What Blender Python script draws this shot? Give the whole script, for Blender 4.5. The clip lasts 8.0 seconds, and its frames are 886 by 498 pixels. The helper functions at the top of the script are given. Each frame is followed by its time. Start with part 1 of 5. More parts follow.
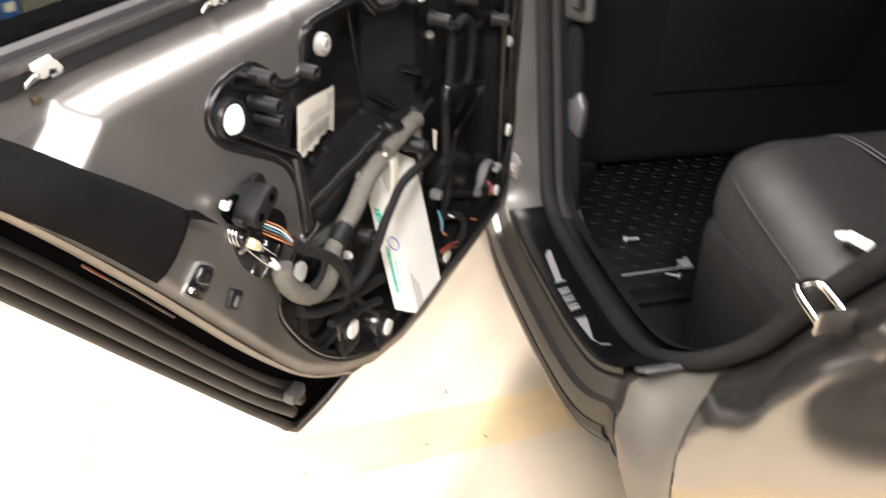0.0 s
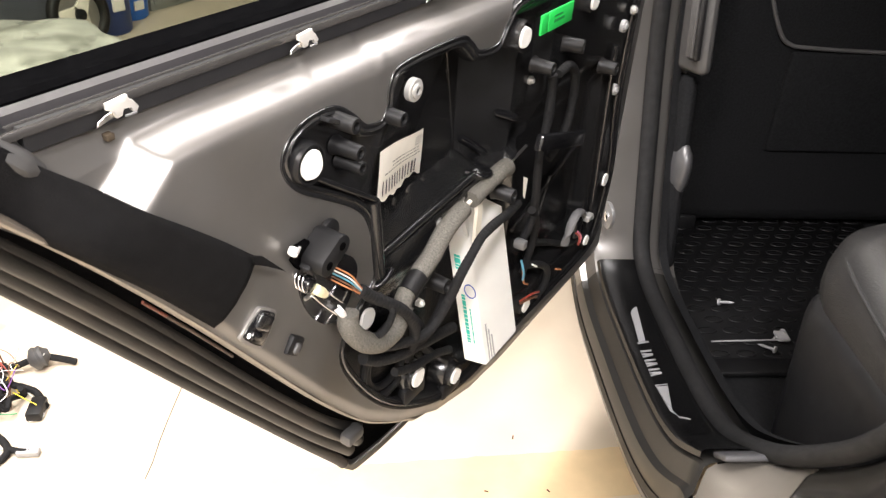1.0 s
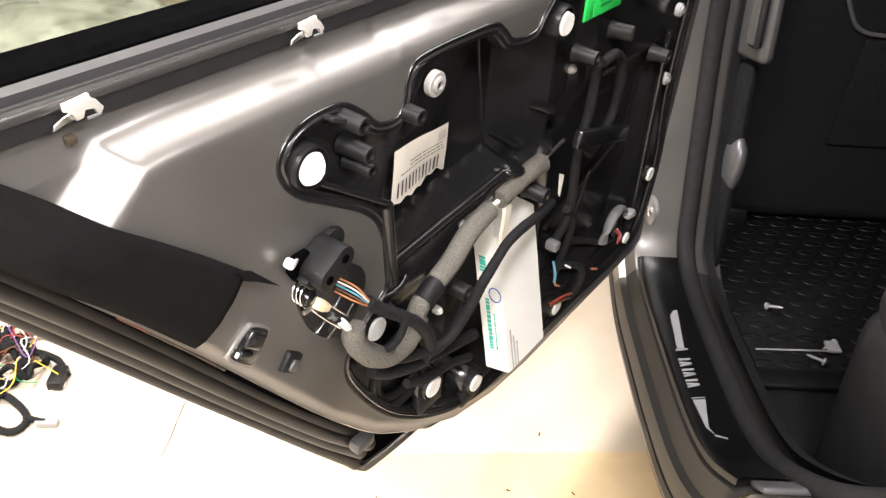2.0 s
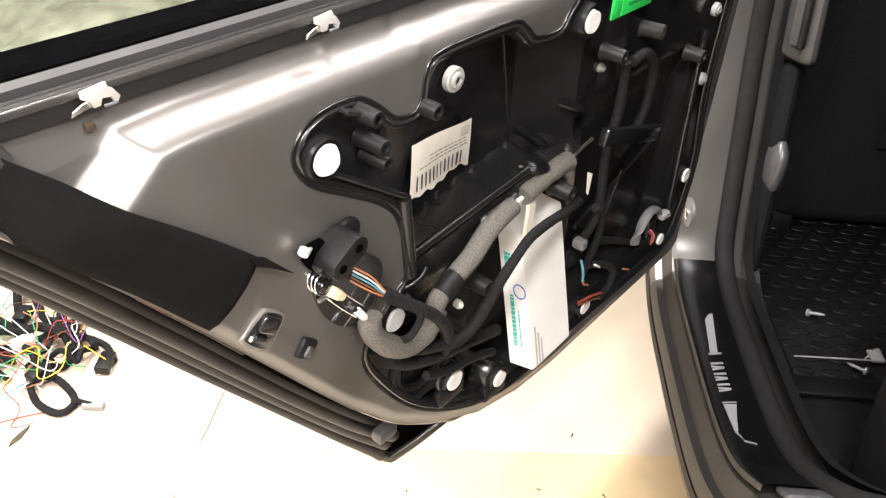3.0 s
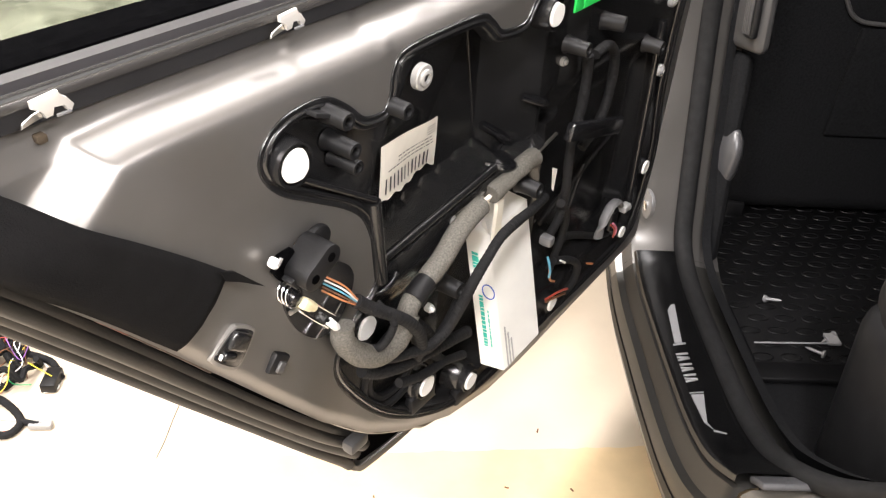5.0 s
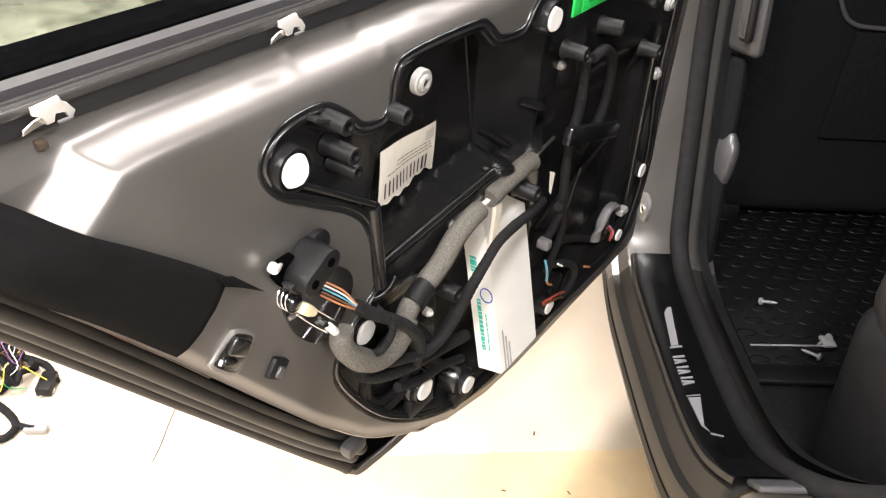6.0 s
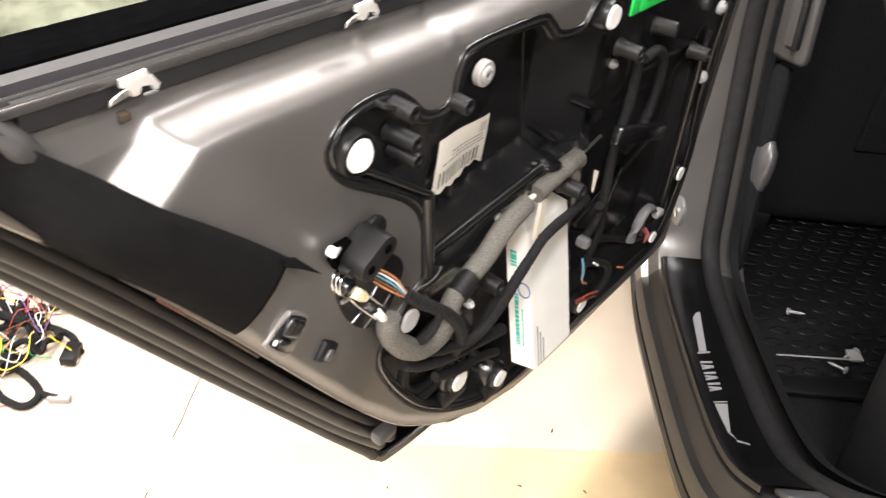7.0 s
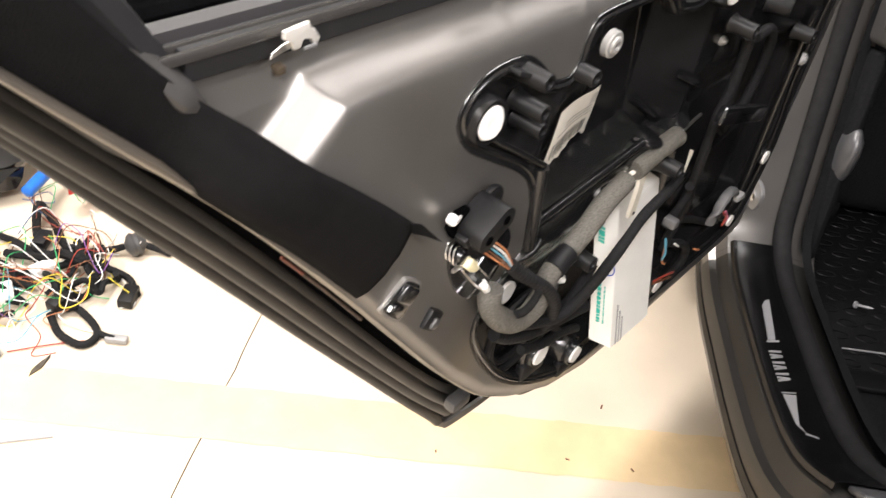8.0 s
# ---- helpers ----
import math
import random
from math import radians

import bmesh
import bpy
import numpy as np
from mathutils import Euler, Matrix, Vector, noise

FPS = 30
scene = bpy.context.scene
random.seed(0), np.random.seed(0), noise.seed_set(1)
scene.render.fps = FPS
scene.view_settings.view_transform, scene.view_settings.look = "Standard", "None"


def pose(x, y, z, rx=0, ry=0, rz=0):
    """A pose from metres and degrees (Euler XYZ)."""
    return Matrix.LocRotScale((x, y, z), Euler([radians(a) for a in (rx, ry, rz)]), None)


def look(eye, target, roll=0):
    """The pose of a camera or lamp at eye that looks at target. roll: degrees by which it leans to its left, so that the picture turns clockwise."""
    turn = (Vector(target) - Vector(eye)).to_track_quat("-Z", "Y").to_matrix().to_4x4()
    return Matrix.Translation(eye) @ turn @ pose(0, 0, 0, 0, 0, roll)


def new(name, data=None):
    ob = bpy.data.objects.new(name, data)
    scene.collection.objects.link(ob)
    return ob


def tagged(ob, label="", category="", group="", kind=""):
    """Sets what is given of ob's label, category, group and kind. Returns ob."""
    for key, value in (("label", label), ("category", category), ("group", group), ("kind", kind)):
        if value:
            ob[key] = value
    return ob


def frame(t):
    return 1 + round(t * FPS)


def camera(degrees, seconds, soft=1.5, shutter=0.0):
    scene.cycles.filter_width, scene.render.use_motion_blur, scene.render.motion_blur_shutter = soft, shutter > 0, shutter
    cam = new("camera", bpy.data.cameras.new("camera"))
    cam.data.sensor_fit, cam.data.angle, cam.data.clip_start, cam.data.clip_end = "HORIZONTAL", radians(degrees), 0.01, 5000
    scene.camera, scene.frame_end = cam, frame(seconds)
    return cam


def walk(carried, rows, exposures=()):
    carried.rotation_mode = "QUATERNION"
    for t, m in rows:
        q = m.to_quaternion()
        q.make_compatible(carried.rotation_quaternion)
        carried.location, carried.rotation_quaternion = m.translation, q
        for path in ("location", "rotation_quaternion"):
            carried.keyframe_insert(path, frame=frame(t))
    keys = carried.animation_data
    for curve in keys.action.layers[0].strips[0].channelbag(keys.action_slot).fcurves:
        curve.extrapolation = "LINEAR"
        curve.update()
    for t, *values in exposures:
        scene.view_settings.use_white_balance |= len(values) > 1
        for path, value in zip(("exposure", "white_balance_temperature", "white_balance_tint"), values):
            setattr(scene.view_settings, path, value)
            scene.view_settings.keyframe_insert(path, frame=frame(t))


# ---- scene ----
cam = camera(57.5, 8.0, soft=1.25, shutter=0.55)
PATH = [
    (0, (-1.125, -0.384, 1.14), (0.401, 0.272, 0.026), 1.9),
    (0.5, (-1.095, -0.408, 1.152), (0.363, 0.447, 0.083), 2.9),
    (1, (-1.073, -0.37, 1.151), (0.367, 0.493, 0.064), 3.8),
    (1.5, (-1.013, -0.334, 1.145), (0.386, 0.523, 0.0), 4.9),
    (3, (-0.988, -0.375, 1.148), (0.273, 0.648, -0.02), 3.1),
    (3.5, (-0.978, -0.366, 1.135), (0.309, 0.614, -0.041), 3.1),
    (4, (-0.975, -0.36, 1.137), (0.341, 0.578, -0.04), 3.3),
    (4.5, (-0.98, -0.351, 1.138), (0.35, 0.572, -0.036), 3.6),
    (6, (-0.985, -0.341, 1.141), (0.363, 0.565, -0.026), 4.0),
    (6.5, (-0.985, -0.337, 1.139), (0.363, 0.57, -0.027), 4.5),
    (7, (-1.005, -0.316, 1.138), (0.319, 0.603, -0.046), 6.6),
    (7.5, (-1.023, -0.286, 1.145), (0.259, 0.64, -0.079), 8.4),
    (8, (-1.034, -0.26, 1.127), (0.21, 0.666, -0.135), 9.3),
]
walk(cam, [(t, look(eye, target, roll)) for t, eye, target, roll in PATH], [(0, 0.0), (3, -0.03), (6.5, -0.08), (7.5, -0.18), (8, -0.42)])

# ---- light ----
world = bpy.data.worlds.new("workshop_air")
world.use_nodes = True
world.node_tree.nodes["Background"].inputs[0].default_value = (0.9, 0.95, 1.0, 1)
world.node_tree.nodes["Background"].inputs[1].default_value = 0.05
scene.world = world
scene.view_settings.exposure = 0.0


def area_lamp(name, eye, target, sx, sy, watts, colour):
    data = bpy.data.lights.new(name, "AREA")
    data.shape, data.size, data.size_y, data.energy, data.color = "RECTANGLE", sx, sy, watts, colour
    ob = new(name, data)
    ob.matrix_world = look(eye, target)
    return ob


area_lamp("unseen_ceiling_lamp", (-1.0, 1.25, 2.75), (-1.0, 1.25, 0), 1.5, 0.50, 175, (1.0, 0.945, 0.92))
area_lamp("unseen_ceiling_lamp", (0.95, 0.0, 2.75), (0.95, 0.001, 0), 2.6, 0.34, 95, (1.0, 0.95, 0.95))
# two unseen lamps on the cabin side, added as fill for the door sheet
area_lamp("unseen_ceiling_lamp", (-2.3, -0.9, 2.75), (-2.3, -0.9, 0), 1.5, 0.30, 155, (1.0, 0.95, 0.955))
area_lamp("unseen_ceiling_lamp", (-0.6, -2.3, 2.75), (-0.6, -2.3, 0), 1.5, 0.30, 172, (1.0, 0.95, 0.955))

# unseen lamp, added to lift the floor beside the sill
area_lamp("unseen_ceiling_lamp", (-2.9, -0.25, 2.75), (-2.9, -0.25, 0), 1.5, 0.30, 105, (1.0, 0.95, 0.93))


# ---- materials ----
def material(name, colour, rough=0.5, metal=0.0, vary=0.15, scale=30.0, bump=0.0, bump_scale=200.0,
             coat=0.0, rough_vary=0.1, sheen=0.0, stain=None, stain_scale=4.0, stain_amount=0.0, spec=0.5):
    m = bpy.data.materials.new(name)
    m.use_nodes = True
    nt = m.node_tree
    b = nt.nodes["Principled BSDF"]
    tc = nt.nodes.new("ShaderNodeTexCoord")
    n1 = nt.nodes.new("ShaderNodeTexNoise")
    n1.inputs["Scale"].default_value, n1.inputs["Detail"].default_value = scale, 6
    nt.links.new(tc.outputs["Object"], n1.inputs["Vector"])
    ramp = nt.nodes.new("ShaderNodeMapRange")
    ramp.inputs[1].default_value, ramp.inputs[2].default_value = 0.25, 0.75
    ramp.inputs[3].default_value, ramp.inputs[4].default_value = 1 - vary, 1 + vary
    nt.links.new(n1.outputs["Fac"], ramp.inputs[0])
    mul = nt.nodes.new("ShaderNodeVectorMath")
    mul.operation = "SCALE"
    mul.inputs[0].default_value = colour
    nt.links.new(ramp.outputs[0], mul.inputs["Scale"])
    out = mul.outputs[0]
    if stain_amount:
        n2 = nt.nodes.new("ShaderNodeTexNoise")
        n2.inputs["Scale"].default_value, n2.inputs["Detail"].default_value = stain_scale, 8
        nt.links.new(tc.outputs["Object"], n2.inputs["Vector"])
        r2 = nt.nodes.new("ShaderNodeMapRange")
        r2.inputs[1].default_value, r2.inputs[2].default_value, r2.inputs[4].default_value = 0.5, 0.72, stain_amount
        nt.links.new(n2.outputs["Fac"], r2.inputs[0])
        mix = nt.nodes.new("ShaderNodeMix")
        mix.data_type = "RGBA"
        mix.inputs[7].default_value = (*stain, 1)
        nt.links.new(r2.outputs[0], mix.inputs[0])
        nt.links.new(out, mix.inputs[6])
        out = mix.outputs[2]
    nt.links.new(out, b.inputs["Base Color"])
    rr = nt.nodes.new("ShaderNodeMapRange")
    rr.inputs[3].default_value, rr.inputs[4].default_value = max(0.02, rough - rough_vary), min(1, rough + rough_vary)
    nr = nt.nodes.new("ShaderNodeTexNoise")
    nr.inputs["Scale"].default_value, nr.inputs["Detail"].default_value = scale * 0.4, 4
    nt.links.new(tc.outputs["Object"], nr.inputs["Vector"])
    nt.links.new(nr.outputs["Fac"], rr.inputs[0])
    nt.links.new(rr.outputs[0], b.inputs["Roughness"])
    b.inputs["Metallic"].default_value = metal
    b.inputs["Coat Weight"].default_value = coat
    b.inputs["Specular IOR Level"].default_value = spec
    b.inputs["Coat Roughness"].default_value = 0.15
    b.inputs["Sheen Weight"].default_value = sheen
    if bump:
        nb = nt.nodes.new("ShaderNodeTexNoise")
        nb.inputs["Scale"].default_value, nb.inputs["Detail"].default_value = bump_scale, 5
        nt.links.new(tc.outputs["Object"], nb.inputs["Vector"])
        bp = nt.nodes.new("ShaderNodeBump")
        bp.inputs["Strength"].default_value, bp.inputs["Distance"].default_value = bump, 0.002
        nt.links.new(nb.outputs["Fac"], bp.inputs["Height"])
        nt.links.new(bp.outputs[0], b.inputs["Normal"])
    return m


PAINT = material("grey_metallic_paint", (0.225, 0.216, 0.206), 0.34, 0.76, 0.08, 14, 0.02, 900, coat=0.08, stain=(0.16, 0.135, 0.10), stain_scale=9, stain_amount=0.2)
PAINT_RAW = material("thin_primer_paint", (0.095, 0.083, 0.068), 0.45, 0.35, 0.12, 20, 0.03, 700, stain=(0.2, 0.15, 0.1), stain_scale=12, stain_amount=0.4)
BLACK_PLASTIC = material("black_plastic", (0.010, 0.010, 0.0105), 0.22, 0.0, 0.2, 40, 0.02, 350, rough_vary=0.05, spec=0.6)
MATT_BLACK = material("matt_black_plastic", (0.008, 0.008, 0.0085), 0.48, 0.0, 0.3, 60, 0.08, 500, spec=0.28)
FELT = material("black_felt_tape", (0.0062, 0.0060, 0.0061), 0.95, 0.0, 0.15, 120, 0.3, 900, spec=0.06)
SEAL_AND_SHADE_BLACK = material("seal_and_shade_black", (0.002, 0.002, 0.0022), 0.95, 0.0, 0.3, 120, 0.2, 900, spec=0.0)
RUBBER = material("black_rubber", (0.007, 0.0067, 0.0064), 0.48, 0.0, 0.3, 50, 0.06, 400, stain=(0.042, 0.032, 0.024), stain_scale=9, stain_amount=0.45, spec=0.3)
GLOSS_BLACK = material("gloss_black_plastic", (0.008, 0.008, 0.009), 0.17, 0.0, 0.1, 30, coat=0.5)
WHITE_PLASTIC = material("white_plastic", (0.80, 0.80, 0.78), 0.4, 0.0, 0.05, 30)
CREAM_PLASTIC = material("cream_plastic", (0.72, 0.68, 0.58), 0.45, 0.0, 0.06, 30)
CHROME = material("chrome", (0.75, 0.75, 0.76), 0.15, 1.0, 0.05, 30, rough_vary=0.06)
STEEL = material("dull_steel", (0.55, 0.54, 0.52), 0.35, 1.0, 0.12, 60)
FOAM = material("grey_foam", (0.135, 0.128, 0.113), 0.95, 0.0, 0.4, 600, 1.0, 700, spec=0.1)
CLOTH_TAPE = material("black_cloth_tape", (0.008, 0.008, 0.0085), 0.8, 0.0, 0.4, 200, 0.8, 420, spec=0.25)
CARPET = material("black_carpet", (0.0085, 0.0088, 0.0096), 0.95, 0.0, 0.5, 250, 0.8, 700, spec=0.08)
LEATHER = material("black_leatherette", (0.016, 0.0157, 0.0157), 0.42, 0.0, 0.15, 60, 0.25, 450, spec=0.35)
SCREED = material("pale_screed_floor", (0.60, 0.515, 0.405), 0.55, 0.0, 0.08, 6, 0.10, 60, stain=(0.52, 0.43, 0.32), stain_scale=3.5, stain_amount=0.55)
YELLOW = material("worn_yellow_floor_paint", (0.645, 0.49, 0.29), 0.5, 0.0, 0.10, 14, 0.08, 90, stain=(0.62, 0.46, 0.27), stain_scale=18, stain_amount=0.7)
WALL = material("grey_wall_paint", (0.40, 0.395, 0.37), 0.7, 0.0, 0.08, 3, 0.05, 80)
CEILING = material("white_ceiling_paint", (0.7, 0.7, 0.68), 0.8, 0.0, 0.05, 3)
GREEN_LABEL = material("green_label", (0.02, 0.55, 0.09), 0.5, 0.0, 0.05, 30)
PAPER = material("white_label_paper", (0.90, 0.87, 0.79), 0.55, 0.0, 0.06, 40)
ZINC = material("zinc_plate", (0.36, 0.355, 0.34), 0.45, 0.35, 0.15, 90)
INK_GREY = material("faded_ink", (0.25, 0.24, 0.22), 0.6)
INK = material("black_ink", (0.02, 0.02, 0.02), 0.5)
GREY_PLASTIC = material("grey_plastic", (0.28, 0.28, 0.28), 0.4, 0.0, 0.1, 40)
SILVER_PLASTIC = material("silver_plastic", (0.45, 0.45, 0.46), 0.3, 0.5, 0.06, 40)
LIP = material("grey_lilac_paint", (0.035, 0.033, 0.035), 0.5, 0.0, 0.06, 20)
FRAME_PAINT = material("dark_frame_paint", (0.014, 0.014, 0.015), 0.5, 0.0, 0.15, 30, 0.05, 400, spec=0.3)
MODULE_WHITE = material("white_module_plastic", (0.72, 0.72, 0.69), 0.42, 0.0, 0.04, 40, 0.02, 300)
CLIP_METAL = material("pale_zinc", (0.82, 0.80, 0.76), 0.35, 0.6, 0.08, 60)
WEATHER = material("black_flocked_rubber", (0.0125, 0.0125, 0.0130), 0.7, 0.0, 0.3, 80, 0.3, 900, spec=0.14)
MAT_RUBBER = material("mat_rubber", (0.005, 0.005, 0.0054), 0.42, 0.0, 0.3, 60, 0.15, 500, spec=0.16)
GREY_DARK = material("dark_grey_plastic", (0.055, 0.054, 0.054), 0.45, 0.0, 0.1, 50, 0.08, 500)
SILVER_DARK = material("matt_silver_plastic", (0.07, 0.07, 0.073), 0.35, 0.3, 0.08, 40)
MID_GREY = material("mid_grey_plastic", (0.12, 0.12, 0.122), 0.4, 0.0, 0.1, 40)
LINING = material("bare_lining", (0.26, 0.25, 0.235), 0.4, 0.6, 0.12, 50)
PIPING = material("dark_piping", (0.022, 0.022, 0.022), 0.5, 0.0, 0.1, 80)
BLUE_PLASTIC = material("blue_plastic", (0.02, 0.14, 0.55), 0.35, 0.0, 0.06, 30)
BLUE_DARK = material("dark_blue_plastic", (0.015, 0.035, 0.14), 0.4, 0.0, 0.1, 30)
RED_PLASTIC = material("red_plastic", (0.55, 0.025, 0.02), 0.4, 0.0, 0.06, 30)
GREEN_PLASTIC = material("green_plastic", (0.02, 0.22, 0.11), 0.4, 0.0, 0.1, 30)
CARDBOARD = material("cardboard", (0.33, 0.23, 0.13), 0.8, 0.0, 0.12, 20, 0.1, 200)
CABINET = material("grey_cabinet_paint", (0.24, 0.25, 0.24), 0.45, 0.0, 0.06, 8)
BUBBLE = material("bubble_wrap_film", (0.50, 0.50, 0.45), 0.28, 0.0, 0.4, 14, 1.0, 45, stain=(0.15, 0.15, 0.12), stain_scale=12, stain_amount=0.8)
# barely metallic silver, with the reflected lamplight put into its pale colour
LIT_SILVER = material("lit_silver_trim", (0.30, 0.30, 0.31), 0.35, 0.25, 0.05, 40)
BODY_PAINT = material("polished_grey_metallic", (0.26, 0.245, 0.225), 0.13, 0.92, 0.05, 14, coat=1.0, rough_vary=0.03)
CAP_GREY = material("grey_cap_plastic", (0.045, 0.045, 0.048), 0.5, 0.0, 0.1, 40)
ELBOW = material("grey_frame_paint", (0.05, 0.0485, 0.047), 0.45, 0.3, 0.1, 20, 0.03, 600)
# darker copies of the body paint: shade on frame, pillar and sill as colour
SHADED_PAINT = material("shaded_body_paint", (0.030, 0.029, 0.027), 0.42, 0.3, 0.15, 14, 0.03, 700, spec=0.3)
PILLAR_PAINT = material("dimmed_pillar_paint", (0.115, 0.110, 0.105), 0.32, 0.5, 0.08, 14, 0.02, 900, coat=0.1)
OUTER_SILL = material("shaded_sill_paint", (0.022, 0.022, 0.022), 0.36, 0.2, 0.15, 14, 0.03, 700)
# body paint made warm and dull, the floor's reflection put into its colour
CORNER_PAINT = material("floor_toned_grey_metallic", (0.17, 0.155, 0.135), 0.42, 0.5, 0.10, 14)
SILL_BLACK = material("gloss_black_sill", (0.004, 0.004, 0.0042), 0.22, 0.0, 0.2, 40, spec=0.22)
SEAT_LEATHER = material("grained_black_leather", (0.016, 0.0156, 0.0156), 0.47, 0.0, 0.15, 60, 0.3, 420, spec=0.4)
RAIL_PAINT = material("rail_paint", (0.075, 0.071, 0.068), 0.22, 0.6, 0.08, 20, coat=0.4)
GLASS = bpy.data.materials.new("window_glass")
GLASS.use_nodes = True
GLASS.node_tree.nodes["Principled BSDF"].inputs["Transmission Weight"].default_value = 1.0
GLASS.node_tree.nodes["Principled BSDF"].inputs["Roughness"].default_value = 0.02
GLASS.node_tree.nodes["Principled BSDF"].inputs["IOR"].default_value = 1.05
GLASS.node_tree.nodes["Principled BSDF"].inputs["Base Color"].default_value = (0.31, 0.33, 0.27, 1)


# ---- builders ----
def thing(name, label, category, group="", kind=""):
    return tagged(new(name), label, category, group, kind)


def part(name, bm, mat, parent=None, label="", smooth=True):
    me = bpy.data.meshes.new(name)
    bmesh.ops.recalc_face_normals(bm, faces=bm.faces)
    bm.to_mesh(me)
    bm.free()
    if smooth:
        for p in me.polygons:
            p.use_smooth = True
        me.set_sharp_from_angle(angle=radians(38))
    me.materials.append(mat)
    ob = new(name, me)
    ob.parent = parent
    if label:
        tagged(ob, label)
    return ob


def interp(table, v):
    """Linear reading of a table of (position, value)."""
    return float(np.interp(v, [p[0] for p in table], [p[1] for p in table]))


def spline(points, steps=6, closed=False):
    """A smooth curve through the points."""
    pts = [Vector(p) for p in points]
    n = len(pts)
    out = []
    for i in range(n if closed else n - 1):
        if closed:
            p0, p1, p2, p3 = pts[i - 1], pts[i], pts[(i + 1) % n], pts[(i + 2) % n]
        else:
            p0, p1, p2, p3 = pts[max(i - 1, 0)], pts[i], pts[i + 1], pts[min(i + 2, n - 1)]
        for k in range(steps):
            t = k / steps
            out.append(0.5 * (2 * p1 + (p2 - p0) * t + (2 * p0 - 5 * p1 + 4 * p2 - p3) * t * t + (3 * p1 - p0 - 3 * p2 + p3) * t ** 3))
    if not closed:
        out.append(pts[-1])
    return out


def sweep(bm, path, profile, up=Vector((0, 0, 1)), closed=False, ring_closed=True, scale=None):
    """Sweeps a profile of (side, up) offsets along a path of points."""
    n = len(path)
    rings = []
    for i, p in enumerate(path):
        a = path[i - 1] if (i or closed) else path[0]
        c = path[(i + 1) % n] if (i < n - 1 or closed) else path[-1]
        d = (c - a).normalized()
        side = d.cross(up)
        side = side.normalized() if side.length > 1e-6 else Vector((1, 0, 0))
        u = side.cross(d)
        k = scale(i / (n - 1)) if scale else 1.0
        rings.append([bm.verts.new(p + side * x * k + u * y * k) for x, y in profile])
    m = len(profile)
    for i in range(n if closed else n - 1):
        r, s = rings[i], rings[(i + 1) % n]
        for j in range(m if ring_closed else m - 1):
            bm.faces.new((r[j], r[(j + 1) % m], s[(j + 1) % m], s[j]))
    if not closed and ring_closed:
        bm.faces.new(rings[0][::-1])
        bm.faces.new(rings[-1])
    return bm


def circle(r, n=10, squash=1.0):
    return [(r * math.cos(2 * math.pi * k / n), r * squash * math.sin(2 * math.pi * k / n)) for k in range(n)]


def tube(bm, points, r, n=10, steps=6, wobble=0.0, squash=1.0, up=Vector((0.12, 0.05, 1))):
    path = spline(points, steps)
    ks = [1 + wobble * noise.noise((p * 45)[:]) for p in path]
    return sweep(bm, path, circle(r, n, squash), up=up, scale=(lambda t: ks[min(int(t * (len(ks) - 1) + 0.5), len(ks) - 1)]) if wobble else None)


def box(bm, x, y, z, m=None, bevel=0.0, segments=2):
    """A box between the limits x, y and z, placed by m."""
    vs = [bm.verts.new((x[i], y[j], z[k])) for i in (0, 1) for j in (0, 1) for k in (0, 1)]
    fs = [bm.faces.new([vs[i] for i in f]) for f in ((0, 1, 3, 2), (4, 6, 7, 5), (0, 4, 5, 1), (2, 3, 7, 6), (0, 2, 6, 4), (1, 5, 7, 3))]
    if bevel:
        es = list({e for f in fs for e in f.edges})
        r = bmesh.ops.bevel(bm, geom=es, offset=bevel, segments=segments, affect="EDGES", profile=0.5)
        vs = list({v for v in vs if v.is_valid} | {v for f in r["faces"] for v in f.verts})
    if m is not None:
        bmesh.ops.transform(bm, matrix=m, verts=vs)
    return bm


def prism(bm, outline, y0, y1, bevel=0.0, m=None, segments=2):
    """An outline in x and z, filled between y0 and y1, with rounded rims."""
    a = [bm.verts.new((x, y0, z)) for x, z in outline]
    b = [bm.verts.new((x, y1, z)) for x, z in outline]
    n = len(a)
    f0, f1 = bm.faces.new(a), bm.faces.new(b[::-1])
    for i in range(n):
        bm.faces.new((a[i], b[i], b[(i + 1) % n], a[(i + 1) % n]))
    vs = a + b
    if bevel:
        r = bmesh.ops.bevel(bm, geom=list(f0.edges) + list(f1.edges), offset=bevel, segments=segments, affect="EDGES", profile=0.5)
        vs = list({v for v in vs if v.is_valid} | {v for f in r["faces"] for v in f.verts})
    if m is not None:
        bmesh.ops.transform(bm, matrix=m, verts=vs)
    return bm


def lathe(bm, profile, m, n=20):
    """A profile of (radius, height) turned about its axis, placed by m."""
    rings = []
    for r, h in profile:
        rings.append([bm.verts.new(m @ Vector((r * math.cos(2 * math.pi * k / n), r * math.sin(2 * math.pi * k / n), h))) for k in range(n)])
    for i in range(len(rings) - 1):
        for j in range(n):
            bm.faces.new((rings[i][j], rings[i][(j + 1) % n], rings[i + 1][(j + 1) % n], rings[i + 1][j]))
    bm.faces.new(rings[0][::-1])
    bm.faces.new(rings[-1])
    return bm


def round_outline(points, steps=4):
    return [(p.x, p.z) for p in spline([(x, 0, z) for x, z in points], steps, closed=True)]


def inside(poly, x, z):
    hit = False
    for i in range(len(poly)):
        (x0, z0), (x1, z1) = poly[i - 1], poly[i]
        if (z0 > z) != (z1 > z) and x < (x1 - x0) * (z - z0) / (z1 - z0) + x0:
            hit = not hit
    return hit


def smooth(a, b, v):
    t = min(max((v - a) / (b - a), 0.0), 1.0)
    return t * t * (3 - 2 * t)


